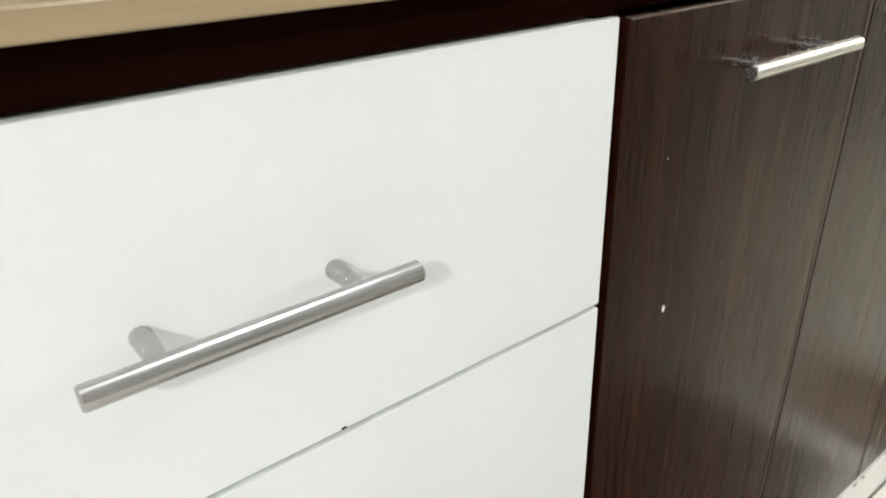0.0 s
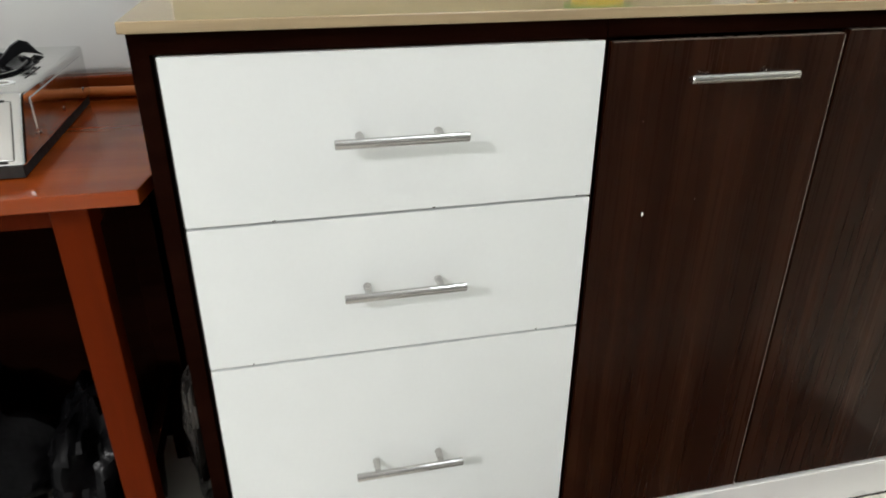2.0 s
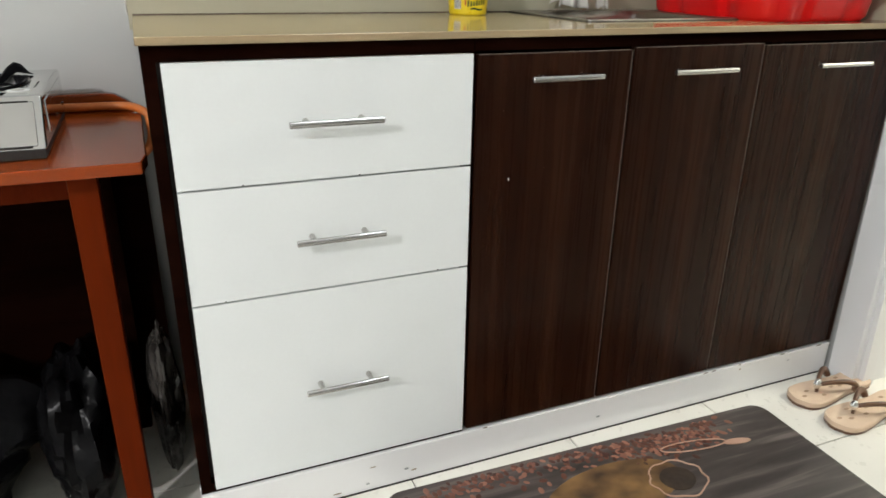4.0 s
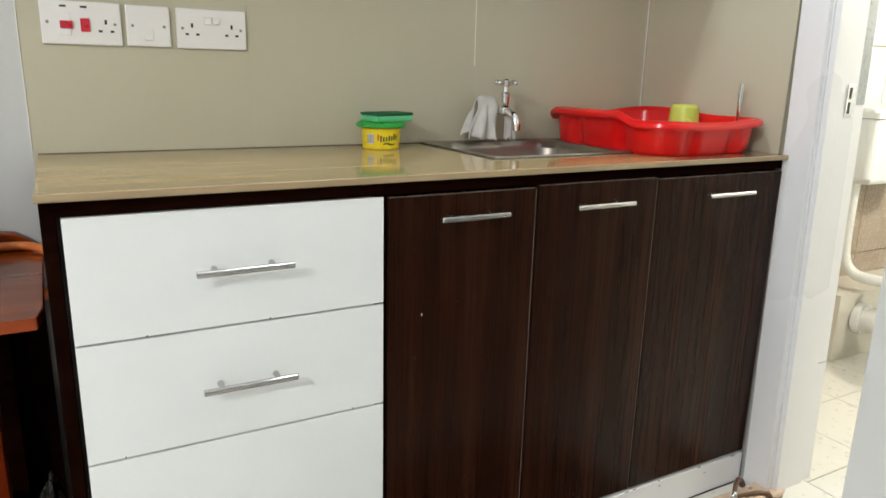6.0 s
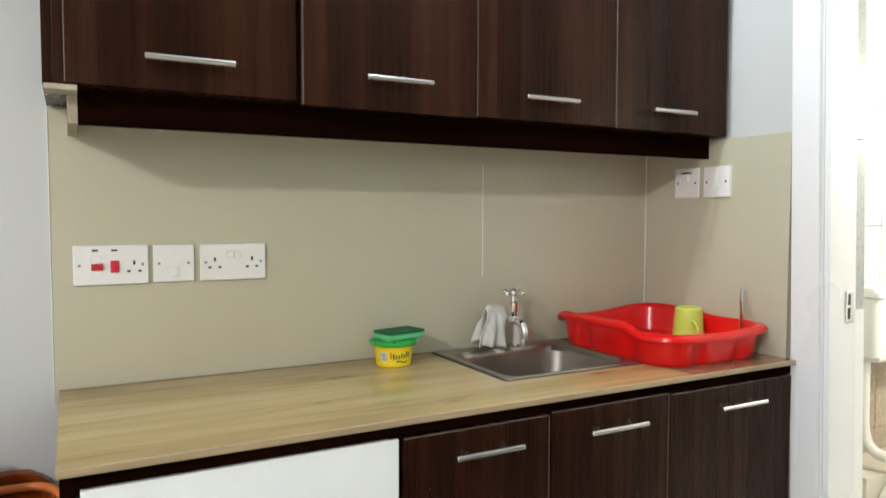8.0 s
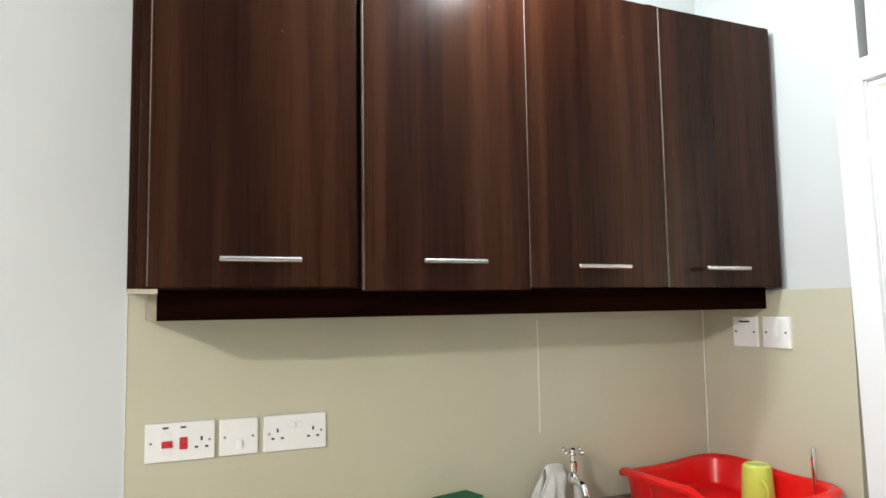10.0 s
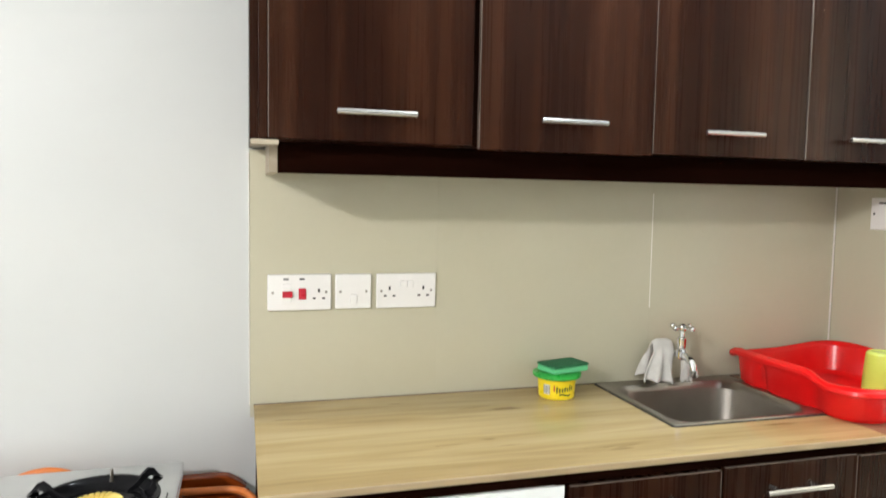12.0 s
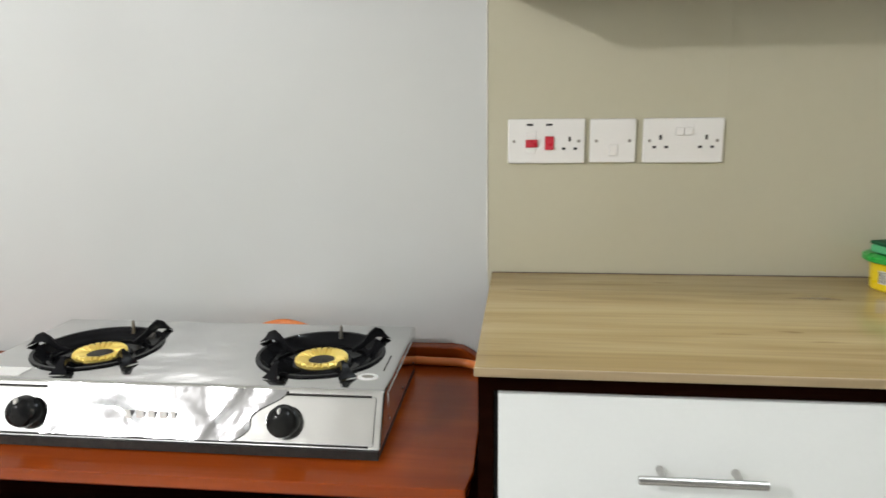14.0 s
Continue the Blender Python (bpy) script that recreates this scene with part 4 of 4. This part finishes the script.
part("knot", tube(smooth_path([(-0.40, 0.22, 0.30), (-0.395, 0.215, 0.36), (-0.37, 0.20, 0.40), (-0.34, 0.19, 0.41)], 4), [0.03, 0.024, 0.016, 0.014, 0.014, 0.015, 0.018, 0.022, 0.026, 0.028, 0.03, 0.026, 0.02], 10), BAG_BLACK, bag)
solid("plastic_bag", lump(-0.068, 0.27, 0.030, 0.09, 0.165, 6.0, 0.30), BAG_WHITE, (-0.068, 0.25, 0), "crumpled whitish plastic bag beside the drawer unit", "bag")

# ---- floor things ----
MAT = thing("floor_mat", (0.82, -0.290, 0), "dark printed mat with coffee beans and a cup", "mat")
ORIGIN[MAT.name] = Vector()
base = part("mat_sheet", loft([rrect(0, 0, 1.0, 0.48, 0.035, 0.0), rrect(0, 0, 1.004, 0.484, 0.036, 0.003), rrect(0, 0, 0.998, 0.478, 0.035, 0.006)]), MAT_WOOD, MAT)
random.seed(21)
beans = []
for k in range(420):
    x = random.uniform(-0.48, 0.33)
    y = 0.228 - abs(random.gauss(0, 0.035)) - 0.012 * math.sin(x * 9)
    if k > 300:
        x, y = random.gauss(0.17, 0.08), random.gauss(0.185, 0.022)
    if not (-0.48 < x < 0.42 and -0.2 < y < 0.228):
        continue
    a, r = random.uniform(0, 3.14), random.uniform(0.006, 0.0105)
    ca, sa = math.cos(a), math.sin(a)
    ring = lambda f, z: [(x + f * r * (ca * math.cos(q) - 0.62 * sa * math.sin(q)), y + f * r * (sa * math.cos(q) + 0.62 * ca * math.sin(q)), z) for q in [2 * math.pi * i / 10 for i in range(10)]]
    beans.append(loft([ring(1, 0.0061), ring(0.7, 0.0068 + 0.0006 * random.random())], False, True))
part("bean_print", merge(*beans), BEAN, base, "printed reddish coffee beans", kind="stuff")


def disc(x, y, rx, ry, z, a=0.0, n=40):
    ca, sa = math.cos(a), math.sin(a)
    return loft([[(x + f * (ca * rx * math.cos(q) - sa * ry * math.sin(q)), y + f * (sa * rx * math.cos(q) + ca * ry * math.sin(q)), zz) for q in [2 * math.pi * i / n for i in range(n)]] for f, zz in ((1, 0.0060), (0.985, z))], False, True)


def hoop(x, y, rx, ry, z, w, a=0.0, n=40, wob=0.0):
    ca, sa = math.cos(a), math.sin(a)
    return tube([(x + ca * (rx * (1 + wob * math.sin(9 * q))) * math.cos(q) - sa * ry * math.sin(q), y + sa * rx * math.cos(q) + ca * ry * (1 + wob * math.sin(7 * q)) * math.sin(q), z) for q in [2 * math.pi * i / n for i in range(n + 1)]], w, 6)


part("printed_cup", disc(-0.03, 0.09, 0.17, 0.075, 0.0072, 0.1), PRINT_CUP, base, "printed golden-brown cup")
part("printed_coffee", disc(0.117, 0.072, 0.042, 0.036, 0.0078, 0.1), PRINT_DARK, base, "printed dark coffee")
part("printed_outline", hoop(0.118, 0.072, 0.066, 0.056, 0.0066, 0.0022, 0.1, wob=0.06), PRINT_LINE, base, "printed pink cup outline")
MAT.rotation_euler = (0, 0, radians(-1.8))
part("printed_spoon", merge(hoop(0.225, 0.153, 0.085, 0.016, 0.0066, 0.0018, -0.12), disc(0.335, 0.132, 0.036, 0.010, 0.0074, -0.15)), PRINT_LINE, base, "printed pale spoon")


def sandal_at(place, angle, label, flip=1):
    ob = thing("sandal", place, label, "sandal", "pair of sandals")
    ORIGIN[ob.name] = Vector()
    n = 28

    def width(s):
        return (0.040 + 0.006 * math.cos(2 * math.pi * (s - 0.22)) - 0.004 * math.sin(math.pi * s)) * (1 - (2 * s - 1) ** 8) ** 0.5

    def slab_of(levels):
        """A sole from (grow, height) levels, its top and bottom in strips."""
        bm = bmesh.new()
        rows = []
        for grow, z in levels:
            mid = lambda i: 0.004 * flip * math.cos(3 * i / n)
            half = lambda i: max(0.006, width(i / n) + grow)
            rows.append(([bm.verts.new((-0.125 + 0.25 * i / n, mid(i) + half(i), z)) for i in range(n + 1)], [bm.verts.new((-0.125 + 0.25 * i / n, mid(i) - half(i), z)) for i in range(n + 1)]))
        for (l0, r0), (l1, r1) in zip(rows, rows[1:]):
            for i in range(n):
                bm.faces.new((l0[i], l0[i + 1], l1[i + 1], l1[i]))
                bm.faces.new((r0[i], r0[i + 1], r1[i + 1], r1[i]))
            for k in (0, n):
                bm.faces.new((l0[k], r0[k], r1[k], l1[k]))
        for l, r in (rows[0], rows[-1]):
            for i in range(n):
                bm.faces.new((l[i], l[i + 1], r[i + 1], r[i]))
        bmesh.ops.recalc_face_normals(bm, faces=list(bm.faces))
        return bm

    part("outsole", slab_of([(-0.002, 0), (0, 0.002), (0, 0.0072)]), STRAP, ob, "thin brown outsole")
    part("sole", slab_of([(0.0002, 0.0075), (0.0004, 0.017), (-0.002, 0.0195)]), SOLE, ob)
    for sgn in (-1, 1):
        path = smooth_path([(-0.054, 0.002, 0.036), (-0.036, sgn * 0.013, 0.045), (0.002, sgn * 0.031, 0.047), (0.030, sgn * 0.039, 0.036), (0.040, sgn * 0.037, 0.0185)], 6)
        part("strap", tube(path, [0.0044 + 0.0040 * (i / len(path)) for i in range(len(path))], 10), STRAP, ob, "brown thong strap")
    for k in range(9):
        qx, qy = -0.10 + 0.024 * k, 0.018 * math.sin(k * 2.4) * flip
        part("sole_print", loft([[(qx + f * 0.008 * math.cos(w) , qy + f * 0.004 * math.sin(w), z) for w in [2 * math.pi * i / 10 for i in range(10)]] for f, z in ((1, 0.0194), (0.9, 0.0199))], False, True), SOLE_PRINT, ob)
    part("toe_post", tube([(-0.056, 0, 0.0185), (-0.052, 0.002, 0.038)], 0.004, 8), STRAP, ob)
    part("bead", ball(-0.056, 0.001, 0.040, 0.011, 0.009, 0.013), CHROME, ob, "silver bead")
    ob.rotation_euler, ob.scale = (0, 0, radians(angle)), (1.08, 1.08, 1.08)
    return ob


sandal_at((1.553, -0.092, 0), 6, "tan foam thong sandal with brown straps, beside the cabinet")
sandal_at((1.556, -0.200, 0), 3, "tan foam thong sandal with brown straps, in the doorway", -1)

# ---- bathroom ----
cistern = thing("toilet_cistern", (2.98, 0.5, 0.725), "white toilet cistern on the wall", "cistern")
part("tank", loft([rrect(2.98, 0.515, 0.40, 0.15, 0.03, 0.725), rrect(2.98, 0.51, 0.46, 0.175, 0.03, 0.75), rrect(2.98, 0.51, 0.46, 0.175, 0.03, 0.98)]), PORCELAIN, cistern)
part("cistern_lid", loft([rrect(2.98, 0.505, 0.47, 0.185, 0.03, 0.983), rrect(2.98, 0.505, 0.47, 0.185, 0.03, 1.005), rrect(2.98, 0.505, 0.45, 0.165, 0.03, 1.02)]), PORCELAIN, cistern)
part("flush_pipe", tube(smooth_path([(2.815, 0.505, 0.74), (2.815, 0.505, 0.60), (2.815, 0.498, 0.43), (2.82, 0.465, 0.365), (2.835, 0.40, 0.345), (2.88, 0.25, 0.345)], 6), 0.022, 16), PVC, cistern, "white flush pipe")
solid("pipe_boxing", bx(2.70, 3.40, 0.415, 0.60, 0, 0.285, 0.004), BATH_CREAM, (3.05, 0.5, 0), "tiled pipe boxing along the bathroom wall", "boxing")
soil = thing("soil_pipe", (2.88, 0.41, 0.17), "white toilet waste pipe with a collar", "pipe")
part("pipe", tube([(2.84, 0.414, 0.175), (2.86, 0.20, 0.185)], 0.05, 24), PVC, soil)
part("collar", tube([(2.84, 0.414, 0.175), (2.842, 0.385, 0.176)], 0.064, 24), PVC, soil, "grey-white pipe collar")
toilet = thing("toilet", (2.90, -0.02, 0), "white porcelain toilet pan", "toilet")
part("pan", loft([rrect(2.90, 0.0, 0.22, 0.34, 0.09, 0.0), rrect(2.90, 0.0, 0.20, 0.32, 0.09, 0.08), rrect(2.90, -0.02, 0.30, 0.42, 0.13, 0.30), rrect(2.90, -0.03, 0.36, 0.47, 0.16, 0.385)]), PORCELAIN, toilet)
part("toilet_seat", loft([rrect(2.90, -0.03, 0.37, 0.48, 0.17, 0.388), rrect(2.90, -0.03, 0.375, 0.485, 0.17, 0.405), rrect(2.90, -0.03, 0.35, 0.46, 0.165, 0.415)]), PORCELAIN, toilet)
part("inlet", tube([(2.88, 0.255, 0.345), (2.89, 0.16, 0.335)], 0.03, 16), PORCELAIN, toilet)

# ---- tiles, piece by piece ----
SHARED = {}


def tile_piece(parent, x0, x1, y0, y1, z0, z1, material, gap=0.0015, bev=0.001):
    """One tile; alike ones share their mesh."""
    size = tuple(round(v, 4) for v in (x1 - x0, y1 - y0, z1 - z0))
    key = (size, material.name)
    axis = size.index(min(size))
    if key not in SHARED:
        g = [0 if k == axis else gap for k in range(3)]
        SHARED[key] = mesh_of("tile", bx(-size[0] / 2 + g[0], size[0] / 2 - g[0], -size[1] / 2 + g[1], size[1] / 2 - g[1], -size[2] / 2 + g[2], size[2] / 2 - g[2], bev, 1), material)
    ob = new("tile", SHARED[key])
    ob.location = ((x0 + x1) / 2, (y0 + y1) / 2, (z0 + z1) / 2)
    ob.parent = parent
    return ob


# splashback: one row of large tiles over grout
part("grout", bx(-0.038, 1.6545, 0.5135, 0.5205, TOP - 0.03, 1.526), GROUT, wall_back)
for x0, x1 in ((-0.038, 0.409), (0.409, 1.011), (1.011, 1.645)):
    tile_piece(wall_back, x0, x1, 0.512, 0.520, TOP - 0.03, 1.524, TILE, 0.0, 0.0002)
part("edge_filler", bx(-0.0405, -0.0385, 0.5105, 0.5205, TOP, 1.518, 0.0005, 1), WHITE_GROUT, wall_back, "white filler along the tile edge")
part("joint_filler", bx(1.0095, 1.0125, 0.5112, 0.513, 1.135, 1.445, 0.0005, 1), WHITE_GROUT, wall_back, "white joint filler")
part("corner_filler", tube([(1.6195, 0.5105, TOP + 0.004), (1.6195, 0.5105, 1.2), (1.6195, 0.5105, 1.50)], 0.0026, 6), WHITE_GROUT, wall_back, "white corner filler")
part("grout", loft([[(1.6450, 0.019, z), (1.6560, 0.019, z), (1.6560, 0.5115, z), (1.6265, 0.5115, z)] for z in (TOP - 0.03, 1.5185)]), GROUT, wall_right)
side_tile = tile_piece(wall_right, 1.6285, 1.6380, 0.0175, 0.5085, TOP - 0.03, 1.521, TILE, 0.0012)
side_tile.rotation_euler = (0, 0, radians(2.0))

LEVELS = (0.0, 0.38, 0.76, 1.26, 1.76, 2.26, CEILING)
P = 0.40
for i in range(-12, 3):
    for j in range(-9, 3):
        x0, x1, y0, y1 = 1.2 + P * (i - 1), 1.2 + P * i, -0.245 + P * (j - 1), -0.245 + P * j
        x0, x1, y0, y1 = max(x0, -3.2), min(x1, SIDE + 0.15), max(y0, -3.6), min(y1, 0.52)
        if x1 - x0 > 0.02 and y1 - y0 > 0.02 and not (x0 > 1.6 and (y0 > -0.1 or y1 < -0.75)):
            tile_piece(floor, x0, x1, y0, y1, -0.008, 0.0, FLOOR, 0.0016, 0.0012)
for i in range(6):
    for j in range(6):
        x0, y0 = 1.806 + 0.3 * i, -1.0 + 0.3 * j
        x1, y1 = min(x0 + 0.3, 3.41), min(y0 + 0.3, 0.61)
        if x1 - x0 > 0.02 and y1 - y0 > 0.02:
            tile_piece(floor, x0, x1, y0, y1, -0.008, -0.0005, FLOOR, 0.0016, 0.0012)
for i in range(6):
    for k in range(6):
        x0, z0 = 1.87 + 0.3 * i, LEVELS[k]
        x1, z1 = min(x0 + 0.3, 3.41), LEVELS[k + 1]
        if x1 - x0 > 0.02:
            tile_piece(bath_back, x0, x1, 0.602, 0.6102, z0, z1, BATH_BEIGE if z0 < 0.7 else BATH_TILE)
for j in range(6):
    for k in range(6):
        y0, z0 = -1.0 + 0.3 * j, LEVELS[k]
        y1, z1 = min(y0 + 0.3, 0.60), LEVELS[k + 1]
        if y1 - y0 > 0.02:
            tile_piece(bath_far, 3.402, 3.4102, y0, y1, z0, z1, BATH_TILE)
